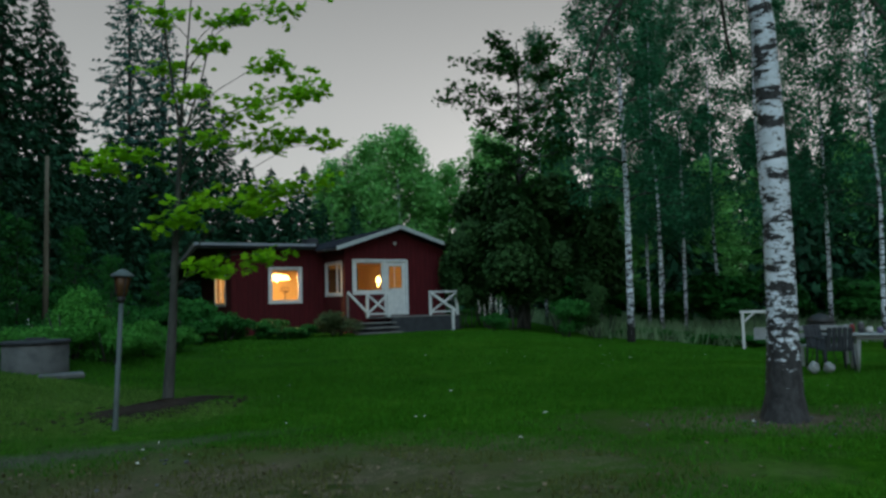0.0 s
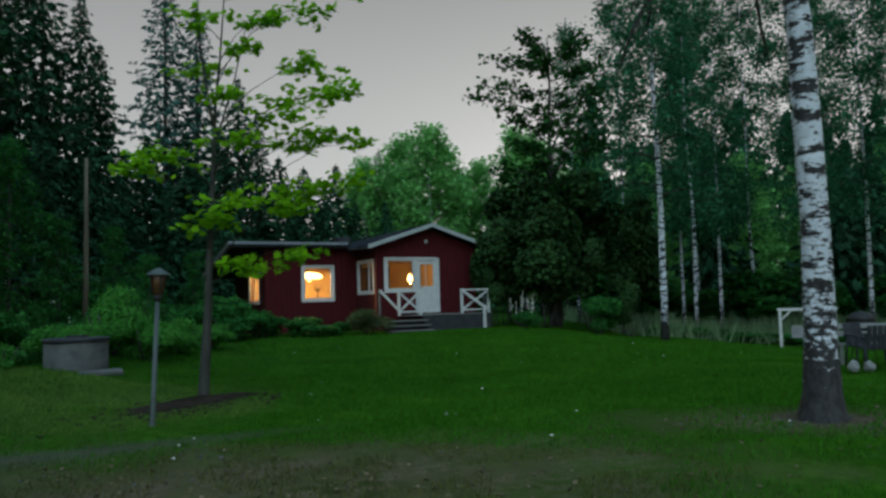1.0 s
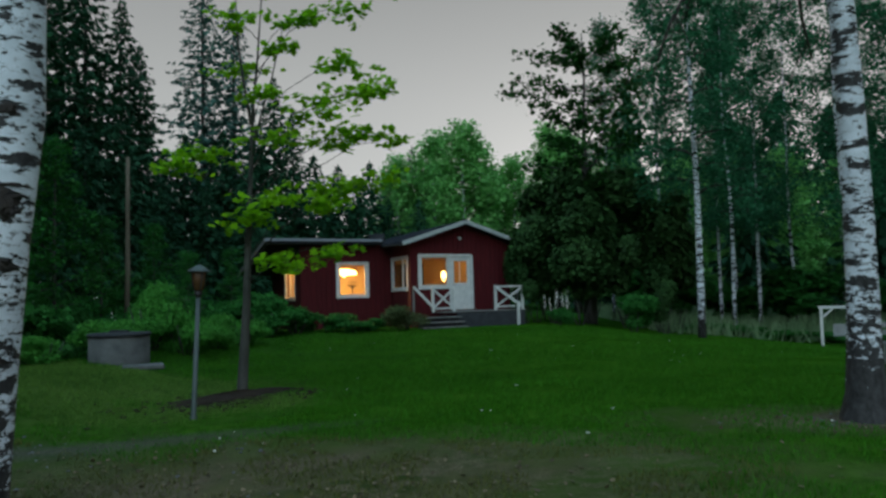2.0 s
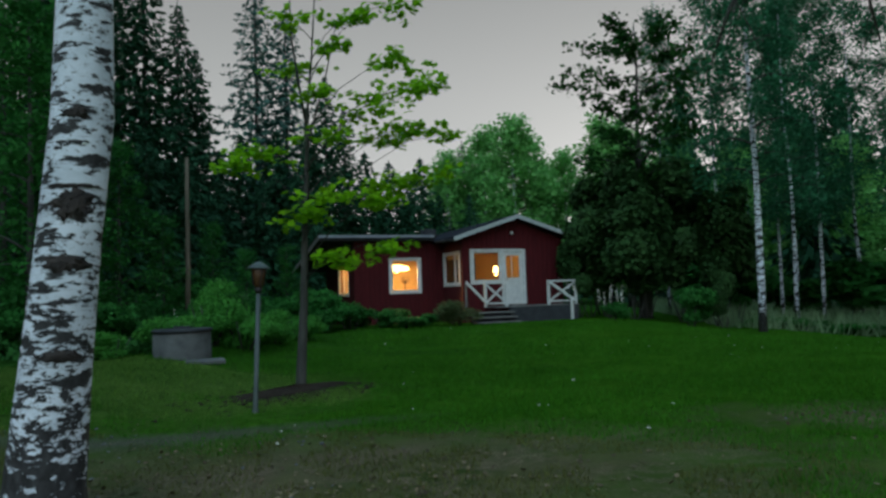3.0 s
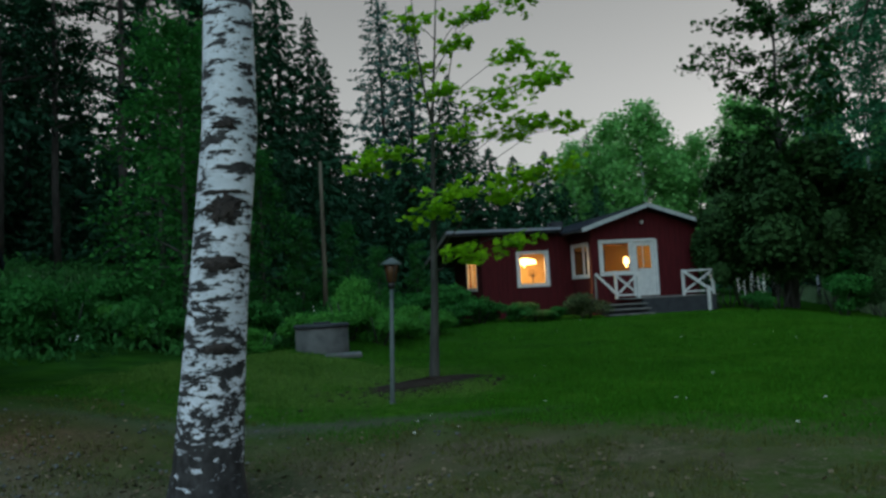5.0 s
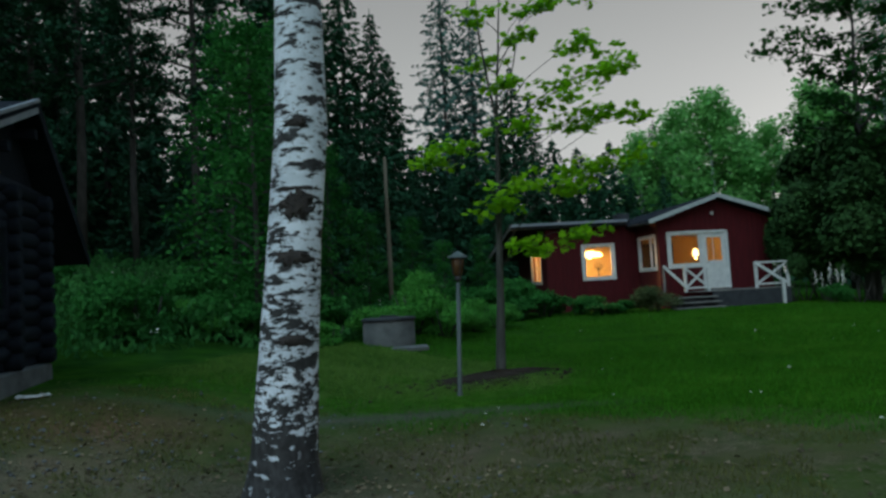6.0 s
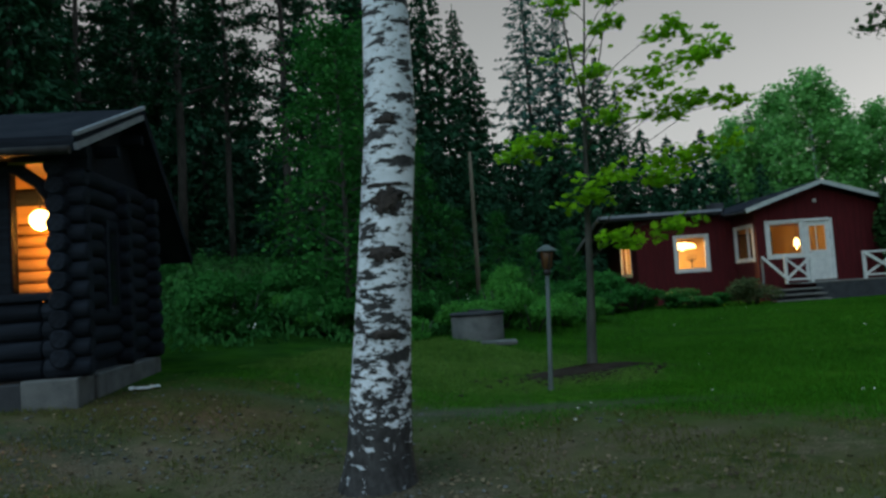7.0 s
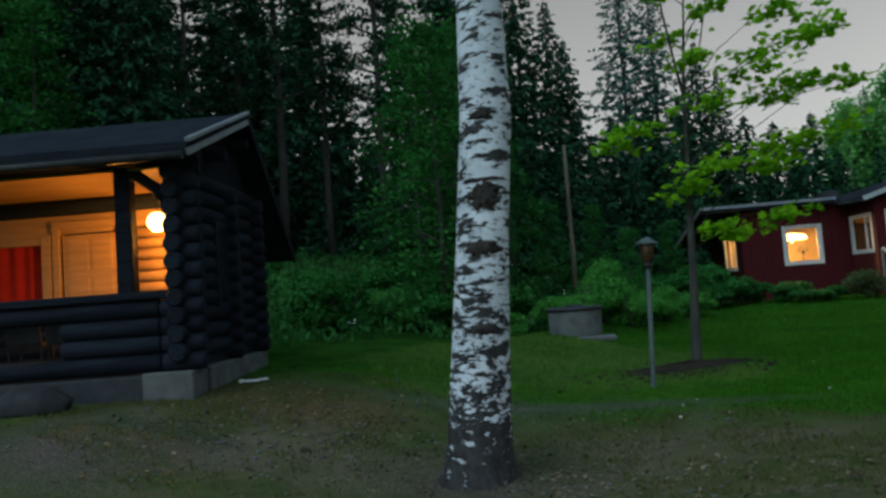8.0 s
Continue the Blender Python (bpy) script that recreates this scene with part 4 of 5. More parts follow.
def mulch_bed():
    rng = random.Random(6)
    bm = bmesh.new()
    cx, cy, turn = -4.62, 11.75, radians(62)
    rings = []
    for k in range(6):
        f = k / 5
        ring = []
        for j in range(36):
            a = 2 * math.pi * j / 36
            w = f * (1 + 0.45 * noise.noise((math.cos(a) * 2.2, math.sin(a) * 2.2, 3.0)) + 0.12 * rng.random())
            u, v = 1.3 * w * math.cos(a), 0.42 * w * math.sin(a)
            x, y = cx + u * math.cos(turn) - v * math.sin(turn), cy + u * math.sin(turn) + v * math.cos(turn)
            ring.append(bm.verts.new((x, y, gz(x, y) + 0.07 * (1 - f ** 2) + 0.05 * rng.random() * (1 - f) - (0.03 if k == 5 else 0) + 0.02)))
        rings.append(ring)
    for a, b in zip(rings, rings[1:]):
        for j in range(36):
            bm.faces.new((a[j], a[(j + 1) % 36], b[(j + 1) % 36], b[j]))
    bmesh.ops.remove_doubles(bm, verts=bm.verts, dist=0.002)
    ob = mesh_object("mulch_bed", bm, MULCH, label="bed of dark bark mulch round the young maple", kind="stuff")
    ob["category"] = "mulch"


mulch_bed()


# ---- trees ----
def tree_thing(name, label, category, m, trunk_mesh, crown_mesh, branch_mesh=None, group=""):
    t = thing(name, m, label, category, group)
    for nm, me in (("trunk", trunk_mesh), ("branches", branch_mesh), ("crown", crown_mesh)):
        if me:
            o = new(nm if nm != "branches" else "branchwork", me)
            o.parent = t
            if nm != "trunk":
                o["kind"] = "stuff"
    return t


def to_mesh(name, bm, mat):
    me = bpy.data.meshes.new(name)
    bm.to_mesh(me)
    bm.free()
    me.materials.append(mat)
    return me


def broadleaf(seed, trunk, radii, lo, hi, reach, limbs, rise, droop, twigs, per_twig, leaf, puff, bark, foliage, shape=RHOMB, flat=0.5, profile=None, leafless=0.25):
    """Trunk, branches and crown meshes. trunk: points; lo, hi: heights between which limbs leave it."""
    rng = np.random.default_rng(seed)
    pts = [np.array(p, float) for p in trunk]
    zs = [p[2] for p in pts]
    tm = to_mesh("trunk", tube(pts, radii, 18), bark)
    bb = bmesh.new()
    centres = []
    for k in range(limbs):
        f = (k + rng.random() * 0.8) / limbs
        z = lo + (hi - lo) * f
        at = np.array([np.interp(z, zs, [p[i] for p in pts]) for i in range(3)])
        r0 = np.interp(z, zs, radii) * 0.5
        az = k * 2.4 + rng.normal() * 0.35
        length = reach * (profile(f) if profile else (1 - 0.75 * f) ** 0.7) * rng.uniform(0.75, 1.15)
        d = np.array([math.cos(az), math.sin(az), rise + rng.normal() * 0.12])
        line = [at]
        for s in range(5):
            d = d / np.linalg.norm(d)
            line.append(line[-1] + d * length / 5)
            d = d + np.array([rng.normal() * 0.12, rng.normal() * 0.12, -droop])
        tube(line, [r0 * (1 - 0.17 * s) + 0.004 for s in range(6)], 5, bb)
        for j in range(twigs):
            u = leafless + (1 - leafless) * (j + rng.random()) / twigs
            i = min(int(u * 5), 4)
            a = line[i] + (line[i + 1] - line[i]) * (u * 5 - i)
            e = np.array([math.cos(az) + rng.normal() * 0.8, math.sin(az) + rng.normal() * 0.8, rise * 0.4 + rng.normal() * 0.3 - droop * 1.6])
            e = e / np.linalg.norm(e) * length * rng.uniform(0.14, 0.34)
            tube([a, a + e * 0.5, a + e + np.array([0, 0, -droop * 0.3])], [0.012, 0.008, 0.004], 3, bb)
            n = per_twig
            w = rng.random((n, 1)) ** 0.7
            centres.append(a + e * w + rng.normal(size=(n, 3)) * puff * np.array([1, 1, flat]) - np.array([0, 0, 1]) * droop * w * 0.5)
    c = np.concatenate(centres)
    nrm = rng.normal(size=c.shape) * 0.6 + np.array([0, 0, 1.0])
    cm = leaves_mesh("crown", c, leaf * rng.uniform(0.6, 1.25, len(c)), nrm, foliage, rng, shape)
    return tm, cm, to_mesh("branches", bb, GREYBARK if bark in (BIRCH, OLD_BIRCH) else bark)


def spruce(seed, hgt, width, bare=0.08, density=1.0, spray=0.42, foliage=None, taper=0.8):
    """Whorls of drooping boughs with hanging sprays, thinning to a sharp tip."""
    rng = np.random.default_rng(seed)
    r = 0.011 * hgt
    tm = to_mesh("trunk", tube([(0, 0, -0.3), (0.03, 0, hgt * 0.3), (0, 0.05, hgt * 0.7), (0, 0, hgt)], [r, r * 0.8, r * 0.4, 0.01], 9), SPRUCEBARK)
    cs, nn, al, sz = [], [], [], []
    z, turn = hgt * bare, 0.0
    while z < hgt * 0.985:
        f = (z - hgt * bare) / (hgt * (1 - bare))
        reach = (width * (1 - f) ** taper * min(1, 0.6 + 2 * f) + 0.1) * rng.uniform(0.8, 1.12)
        turn += 0.5
        for k in range(6):
            az = turn + k * 1.047 + rng.normal() * 0.22
            ln = reach * rng.uniform(0.6, 1.15)
            sag = rng.uniform(0.3, 0.65) * (1 - 0.85 * f)
            n = max(4, int(ln / 0.062 * density))
            u = rng.random(n) ** 0.65
            wide = rng.normal(size=n) * 0.11 * ln * (1.15 - u)
            hang = rng.random(n) ** 2 * 0.3 * (1 - 0.7 * f)
            out = np.stack([np.cos(az) * u * ln - math.sin(az) * wide, np.sin(az) * u * ln + math.cos(az) * wide, z - sag * ln * u + 0.45 * sag * ln * u ** 3 - hang], 1)
            cs.append(out)
            nn.append(np.stack([math.cos(az) * 0.4 + rng.normal(size=n) * 0.6, math.sin(az) * 0.4 + rng.normal(size=n) * 0.6, np.full(n, 0.6)], 1))
            al.append(np.stack([math.cos(az) + rng.normal(size=n) * 0.5, math.sin(az) + rng.normal(size=n) * 0.5, np.full(n, -0.55) - hang * 2], 1))
            sz.append(spray * rng.uniform(0.6, 1.2, n) * (0.5 + 0.5 * (1 - f)))
        z += 0.44 * (1.15 - 0.6 * f)
    top = np.array([(0, 0, hgt - 0.1 * k) for k in range(5)])
    cs.append(top)
    nn.append(np.tile((1.0, 0.3, 0), (5, 1)))
    al.append(np.tile((0, 0, 1.0), (5, 1)))
    sz.append(np.full(5, 0.3))
    cm = leaves_mesh("crown", np.concatenate(cs), np.concatenate(sz), np.concatenate(nn), foliage or L_SPRUCE, rng, RHOMB * np.array([0.7, 1.0]), np.concatenate(al))
    return tm, cm


def shrub_mesh(seed, w, hgt, count, leaf, foliage, tall=False):
    """Leaves round a lumpy dome, thicker near its skin."""
    rng = np.random.default_rng(seed)
    lumps = [(rng.uniform(-0.6, 0.6) * w / 2, rng.uniform(-0.6, 0.6) * w / 2, rng.uniform(0.25, 0.8) * hgt, rng.uniform(0.25, 0.5) * w * 0.6) for _ in range(16 if tall else 9)]
    out = []
    for x, y, z, r in lumps:
        n = count // len(lumps)
        d = rng.normal(size=(n, 3))
        d /= np.linalg.norm(d, axis=1, keepdims=True)
        rad = r * (0.55 + 0.5 * rng.random((n, 1)))
        out.append(np.array([x, y, z]) + d * rad * np.array([1, 1, hgt / w * (0.5 if tall else 0.9)]))
    c = np.concatenate(out)
    c = c[c[:, 2] > 0.0]
    nrm = rng.normal(size=c.shape) * 0.6 + c * np.array([1, 1, 0.3]) + np.array([0, 0, 0.6])
    return leaves_mesh("foliage", c, leaf * rng.uniform(0.6, 1.3, len(c)), nrm, foliage, rng)


def stems_mesh(seed, w, hgt, mat):
    rng = np.random.default_rng(seed)
    bm = bmesh.new()
    for k in range(5):
        a = rng.uniform(0, 6.28)
        tube([(0.05 * math.cos(a), 0.05 * math.sin(a), -0.1), (0.25 * w * math.cos(a), 0.25 * w * math.sin(a), hgt * 0.45), (0.33 * w * math.cos(a), 0.33 * w * math.sin(a), hgt * 0.75)], [0.03, 0.02, 0.008], 5, bm)
    return to_mesh("stems", bm, mat)


# the near birch
nb_line = [(0.05, 0.04, -0.3), (0.05, 0.04, 0.0), (0.055, 0.05, 0.14), (0.07, 0.06, 0.4), (0.145, 0.1, 1.37), (0.23, 0.16, 2.5), (0.33, 0.22, 3.64), (0.35, 0.23, 4.8), (0.38, 0.24, 6.6), (0.35, 0.25, 10.0), (0.3, 0.2, 15.0)]
nb_radii = [0.5, 0.42, 0.37, 0.325, 0.29, 0.265, 0.262, 0.235, 0.2, 0.14, 0.02]
nb = broadleaf(11, nb_line, nb_radii, 7.2, 14.6, 3.2, 20, 0.7, 0.28, 9, 26, 0.075, 0.16, BIRCH, L_BIRCH)
near_birch = tree_thing("birch_tree", "thick white-barked birch with a black furrowed foot", "tree", pose(-4.59, 5.58, gz(-4.59, 5.58) - 0.02), *nb[:2], nb[2], "garden birches")


def branch_scar(parent, z, turn, wide, tall, seed):
    """A black chevron where a branch was shed, lying on the near birch's bark."""
    zs = [p[2] for p in nb_line]
    bm = bmesh.new()
    rows, cols = 19, 25
    grid = []
    for j in range(rows):
        v = 2 * j / (rows - 1) - 1
        span = wide * (1 - v * v) ** 0.5 * (1 + 1.5 * noise.noise((v * 6, seed, 0))) + 0.012
        line = []
        for i in range(cols):
            u = 2 * i / (cols - 1) - 1
            h = z + tall * v - 0.12 * tall * abs(u) + 0.55 * tall * noise.noise((u * 3, v * 1.5, seed)) + 0.35 * tall * noise.noise((u * 11, v * 4, seed))
            cx, cy, r = (float(np.interp(h, zs, c)) for c in ([p[0] for p in nb_line], [p[1] for p in nb_line], nb_radii))
            a = radians(turn) + (u * span + 0.35 * wide * noise.noise((v * 2.5, seed, 9.0))) / r
            r += 0.006 - 0.012 * max(abs(u), abs(v)) ** 4
            line.append(bm.verts.new((cx + r * math.cos(a), cy + r * math.sin(a), h)))
        grid.append(line)
    for a, b in zip(grid, grid[1:]):
        for i in range(cols - 1):
            bm.faces.new((a[i], a[i + 1], b[i + 1], b[i])).smooth = True
    part("branch_scar", bm, SCAR, parent)


for k, (z, turn, wide, tall) in enumerate(((2.82, -52, 0.15, 0.13), (2.31, -54, 0.22, 0.07), (3.62, -68, 0.1, 0.05), (1.52, -50, 0.17, 0.05), (2.98, -50, 0.26, 0.018))):
    branch_scar(near_birch, z, turn, wide, tall, 1.7 * k)
# the birch by the garden table
rb = broadleaf(12, [(0, 0, -0.3), (-0.02, 0, 0.0), (0.0, 0, 0.3), (0.02, 0, 1.0), (0.04, -0.01, 2.42), (0.03, 0, 3.88), (0.0, 0, 5.0), (-0.05, 0, 5.6), (-0.2, 0.1, 8.0), (-0.3, 0.1, 13.5)],
               [0.42, 0.29, 0.225, 0.19, 0.168, 0.155, 0.148, 0.14, 0.1, 0.02], 5.5, 13.0, 3.8, 30, 0.5, 0.55, 14, 34, 0.075, 0.17, OLD_BIRCH, L_BIRCH)
tree_thing("birch_tree", "white-barked birch with drooping leafy branches beside the table", "tree", pose(4.23, 9.2, gz(4.23, 9.2)), *rb[:2], rb[2], "garden birches")


# the young maple: limbs carry flat layers of large bright leaves
def young_maple():
    rng = np.random.default_rng(21)
    x0, y0 = -4.64, 12.2
    z0 = gz(x0, y0)
    trunk = [(0, 0, -0.2), (0, 0, 0.1), (0.08, 0.01, 1.45), (0.12, 0.02, 2.68), (0.18, 0.03, 3.94), (0.22, 0.05, 5.0), (0.3, 0.08, 5.9), (0.42, 0.1, 7.6)]
    tm = to_mesh("trunk", tube(trunk, [0.13, 0.095, 0.07, 0.055, 0.04, 0.028, 0.018, 0.008], 12), GREYBARK)
    limbs = []
    cs = []
    for fork, thick in (([(0.19, 0.03, 4.7), (0.1, 0.0, 5.3), (-0.02, -0.03, 6.2), (-0.06, -0.05, 7.4)], 0.03), ([(0.2, 0.04, 4.3), (0.36, 0.08, 4.9), (0.55, 0.14, 5.6), (0.75, 0.2, 6.6)], 0.022)):
        limbs.append(tube(fork, [thick, thick * 0.8, thick * 0.6, 0.006], 8))
    # where the limbs end, along x, along y and in height, and the spread of their leaves
    ends = ((1.0, 0.3, 6.7, 0.4), (1.85, 0.5, 6.95, 0.42), (0.8, 0.0, 6.15, 0.25), (1.85, 0.55, 5.9, 0.5), (2.4, 0.6, 5.5, 0.32), (2.1, 0.3, 5.3, 0.5), (1.4, -0.2, 4.95, 0.5), (2.15, 0.5, 4.65, 0.42), (2.7, 0.7, 4.5, 0.16), (0.8, -0.3, 4.5, 0.4),
            (-0.5, -0.3, 4.2, 0.4), (-1.0, -0.5, 4.03, 0.3), (-0.1, 0.2, 5.8, 0.26), (-0.05, -0.2, 6.6, 0.3), (2.3, 0.6, 3.75, 0.42), (1.7, 0.3, 3.58, 0.4), (0.8, -0.5, 3.36, 0.4), (0.25, -0.5, 3.04, 0.34), (1.6, 0.1, 3.28, 0.25), (1.7, 0.2, 2.42, 0.34), (0.95, -0.4, 2.3, 0.3), (0.3, 0.3, 7.4, 0.35), (0.5, -0.2, 5.2, 0.24), (1.5, 0.6, 4.5, 0.42))
    for ex, ey, ez, spread in ends:
        far_out = math.hypot(ex, ey)
        tz = max(1.9, ez - 0.25 - 0.55 * far_out)
        a = np.array([np.interp(tz, [p[2] for p in trunk], [p[i] for p in trunk]) for i in range(3)])
        e = np.array([ex, ey, ez])
        line = [a, a + (e - a) * 0.35 + np.array([0, 0, 0.16 * far_out]), a + (e - a) * 0.7 + np.array([0, 0, 0.14 * far_out]), e]
        limbs.append(tube(line, [0.011, 0.007, 0.005, 0.003], 5))
        for j in range(int(5 + 30 * spread)):
            w = rng.normal()
            q = e + (line[2] - e) * rng.uniform(-0.35, 0.9) * min(1.0, spread / 0.3 / max(0.5, far_out)) + np.array([rng.normal() * spread * 0.62, w * spread * 0.62, rng.normal() * 0.07 - 0.05])
            cs.append(q + rng.normal(size=(8, 3)) * np.array([0.09, 0.09, 0.04]))
    c = np.concatenate(cs)
    nrm = rng.normal(size=c.shape) * 0.5 + np.array([0, -0.4, 1.0])
    cm = leaves_mesh("crown", c, 0.15 * rng.uniform(0.6, 1.2, len(c)), nrm, L_MAPLE, rng, LOBED)
    t = tree_thing("young_maple", "slender young maple with tiers of bright green leaves", "tree", pose(x0, y0, z0), tm, cm)
    for b in limbs:
        part("limb", b, GREYBARK, t)


young_maple()

# the dark maple beyond the house corner
dm = broadleaf(31, [(0, 0, -0.2), (0.1, 0, 2), (0.1, 0.2, 5), (0.05, 0.2, 8), (0.15, 0.1, 10.5), (0.1, 0, 12.3)], [0.3, 0.25, 0.2, 0.075, 0.045, 0.02], 4.0, 11.9, 3.2, 36, 0.5, 0.03, 6, 24, 0.22, 0.22, GREYBARK, L_DARK, LOBED, 0.55,
               lambda f: 0.85 if f < 0.48 else (1.1 if f < 0.53 else (0.35 if f < 0.6 else 1.65 - 1.15 * f)), 0.45)
tree_thing("maple_tree", "dark spreading maple rising above the hedge", "tree", pose(3.3, 30.6, gz(3.3, 30.6)), *dm[:2], dm[2])

# the row of slim birches and those further in
kinds = []
for s in range(3):
    kinds.append(broadleaf(40 + s, [(0, 0, -0.3), (0.03, 0, 1.0), (0.1 - 0.1 * s, 0.05, 5), (0.05, 0.1, 9), (0, 0, 15 + s)], [v * (0.72 if s == 0 else 0.5) for v in (0.2, 0.165, 0.13, 0.085, 0.015)], 4.6, 14.5 + s, 2.5, 28, 0.5, 0.3, 9, 44, 0.155, 0.23, BIRCH, L_BIRCH, RHOMB, 1.2, lambda f: (0.6 + 0.5 * f) if f < 0.4 else 0.85 * (1.2 - f)))
for k, (x, y, s, a) in enumerate(((6.15, 24.2, 0.98, 10), (8.6, 28.8, 0.95, 130), (10.7, 32.3, 1.0, 250), (13.4, 35.5, 1.05, 20), (9.4, 33.5, 0.9, 300), (12.3, 27.6, 1.0, 80), (15.5, 29.2, 1.1, 200), (14.6, 24.2, 0.95, 160), (17.8, 25.5, 1.05, 40), (7.6, 36.5, 1.1, 75), (17.0, 36, 1.15, 220), (20.5, 31.5, 1.1, 100), (11.6, 38.5, 1.1, 10), (5.6, 40.0, 1.0, 60))):
    t = kinds[0 if k == 0 else 1 + k % 2]
    tree_thing("slim_birch", "slim white-stemmed birch with hanging foliage", "tree", pose(x, y, gz(x, y), 0, 0, a) @ Matrix.Scale(s, 4), t[0], t[1], t[2], "birch row")

# pale green wood behind the house, its haze mixed into the leaf colour
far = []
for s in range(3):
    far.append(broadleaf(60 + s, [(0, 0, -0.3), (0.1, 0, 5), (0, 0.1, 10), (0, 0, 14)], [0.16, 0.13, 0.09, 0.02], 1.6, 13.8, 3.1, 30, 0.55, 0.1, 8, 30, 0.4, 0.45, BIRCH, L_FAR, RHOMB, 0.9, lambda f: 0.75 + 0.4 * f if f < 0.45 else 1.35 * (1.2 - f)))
rng = np.random.default_rng(77)
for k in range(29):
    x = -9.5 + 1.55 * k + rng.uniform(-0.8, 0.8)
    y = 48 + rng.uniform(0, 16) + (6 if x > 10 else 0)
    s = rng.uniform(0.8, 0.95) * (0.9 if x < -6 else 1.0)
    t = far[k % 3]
    tree_thing("aspen_tree", "broadleaf tree in the wood behind, pale green with haze in its leaf colour", "tree", pose(x, y, gz(x, y), 0, 0, rng.uniform(0, 360)) @ Matrix.Scale(s, 4), t[0], t[1], t[2], "wood behind the house")

# spruces
sp = [spruce(80, 17.5, 4.0, 0.04, 1.0, 0.6), spruce(81, 16.5, 3.6, 0.05, 1.0, 0.6), spruce(82, 19.0, 3.1, 0.2, 0.85, 0.52, L_HAZED_SPRUCE, 0.6), spruce(83, 13.0, 4.2, 0.0, 0.6, 0.85), spruce(84, 13.0, 4.0, 0.0, 0.24, 1.3)]
TALL = (17.5, 16.5, 19.0, 13.0, 13.0)
SPRUCES = []


def spruce_at(bearing, distance, slope, kind):
    """A spruce so tall that its tip stands at the given slope over eye height."""
    x, y = distance * math.cos(radians(bearing)), distance * math.sin(radians(bearing))
    SPRUCES.append((x, y, kind, (1.57 + slope * distance - gz(x, y)) / TALL[kind]))


for row in ((119.2, 38, 0.4, 0), (117.9, 39.5, 0.34, 1), (121.6, 36, 0.47, 1), (124.2, 35, 0.5, 0), (113.5, 46, 0.44, 2), (111.2, 47, 0.405, 2), (114.8, 42, 0.225, 3), (116.3, 43, 0.2, 3), (108.2, 44, 0.31, 1), (106.8, 46, 0.265, 1), (109.6, 43, 0.24, 3), (112.0, 44, 0.23, 3),
            (105.2, 47, 0.2, 3), (103.3, 50, 0.185, 3), (100.8, 52, 0.19, 3), (97.4, 56, 0.21, 1), (118.5, 33, 0.2, 3), (121.5, 31, 0.22, 3), (126.8, 37, 0.46, 1), (116.6, 37, 0.17, 3), (123.5, 30, 0.2, 3), (113.2, 39, 0.16, 3), (110.2, 39, 0.15, 3)):
    spruce_at(*row)
for k in range(13):
    spruce_at(127 + 3.6 * k, rng.uniform(33, 38), rng.uniform(0.2, 0.3), 3)
for k in range(15):
    spruce_at(128 + 3.4 * k + rng.uniform(-1.2, 1.2), rng.uniform(36, 50), rng.uniform(0.34, 0.5), k % 2)
for k in range(8):
    spruce_at(139 + 3.1 * k + rng.uniform(-1, 1), rng.uniform(40, 50), rng.uniform(0.44, 0.56), k % 2)
for k in range(42):
    b = 30 + 2.85 * k + rng.uniform(-1, 1)
    spruce_at(b, rng.uniform(68, 95), rng.uniform(0.12, 0.165) if 82 < b < 119 else rng.uniform(0.19, 0.27), 4)
for k in range(9):
    spruce_at(rng.uniform(38, 74), rng.uniform(46, 62), rng.uniform(0.14, 0.22), 4)
for k in range(7):
    spruce_at(152 + 3.4 * k, rng.uniform(24, 30), rng.uniform(0.45, 0.6), k % 2)
for k in range(13):
    spruce_at(97 + 2.4 * k, rng.uniform(44, 52), rng.uniform(0.12, 0.17), 3)
for x, y, k, s in SPRUCES:
    tree_thing("spruce_tree", "tall dark spruce with drooping branches" if k != 2 else "thin-crowned spruce standing against the sky", "tree", pose(x, y, gz(x, y), 0, 0, rng.uniform(0, 360)) @ Matrix.Scale(s, 4), *sp[k], None, "spruce wood")

# tall bare-stemmed pines and leafy undergrowth trees at the wood's edge
pines = [broadleaf(90 + s, [(0, 0, -0.3), (0.1, 0, 5), (0.05, 0.1, 11), (0, 0, 17)], [0.19, 0.16, 0.12, 0.02], 7.0, 16.6, 2.6, 26, 0.25, 0.02, 7, 22, 0.26, 0.26, SPRUCEBARK, L_SPRUCE, RHOMB, 0.5) for s in range(2)]
for k, b in enumerate((125.5, 127.4, 133.1, 137.4, 141.0, 143.8, 147.6, 153.0, 156.5, 160.0, 164.0, 169.0)):
    d = 25.5 + 3.2 * (k * 2.7 % 3)
    x, y = d * math.cos(radians(b)), d * math.sin(radians(b))
    t = pines[k % 2]
    tree_thing("pine_tree", "tall pine with a bare stem and open crown", "tree", pose(x, y, gz(x, y), 0, 0, rng.uniform(0, 360)) @ Matrix.Scale(rng.uniform(0.8, 1.1), 4), t[0], t[1], t[2], "pines at the wood's edge")
young = [broadleaf(95 + s, [(0, 0, -0.2), (0.05, 0, 3), (0, 0, 7.5)], [0.08, 0.06, 0.01], 0.9, 7.3, 1.5, 24, 0.5, 0.15, 7, 30, 0.15, 0.22, GREYBARK, L_SHRUB, RHOMB, 0.8) for s in range(2)]
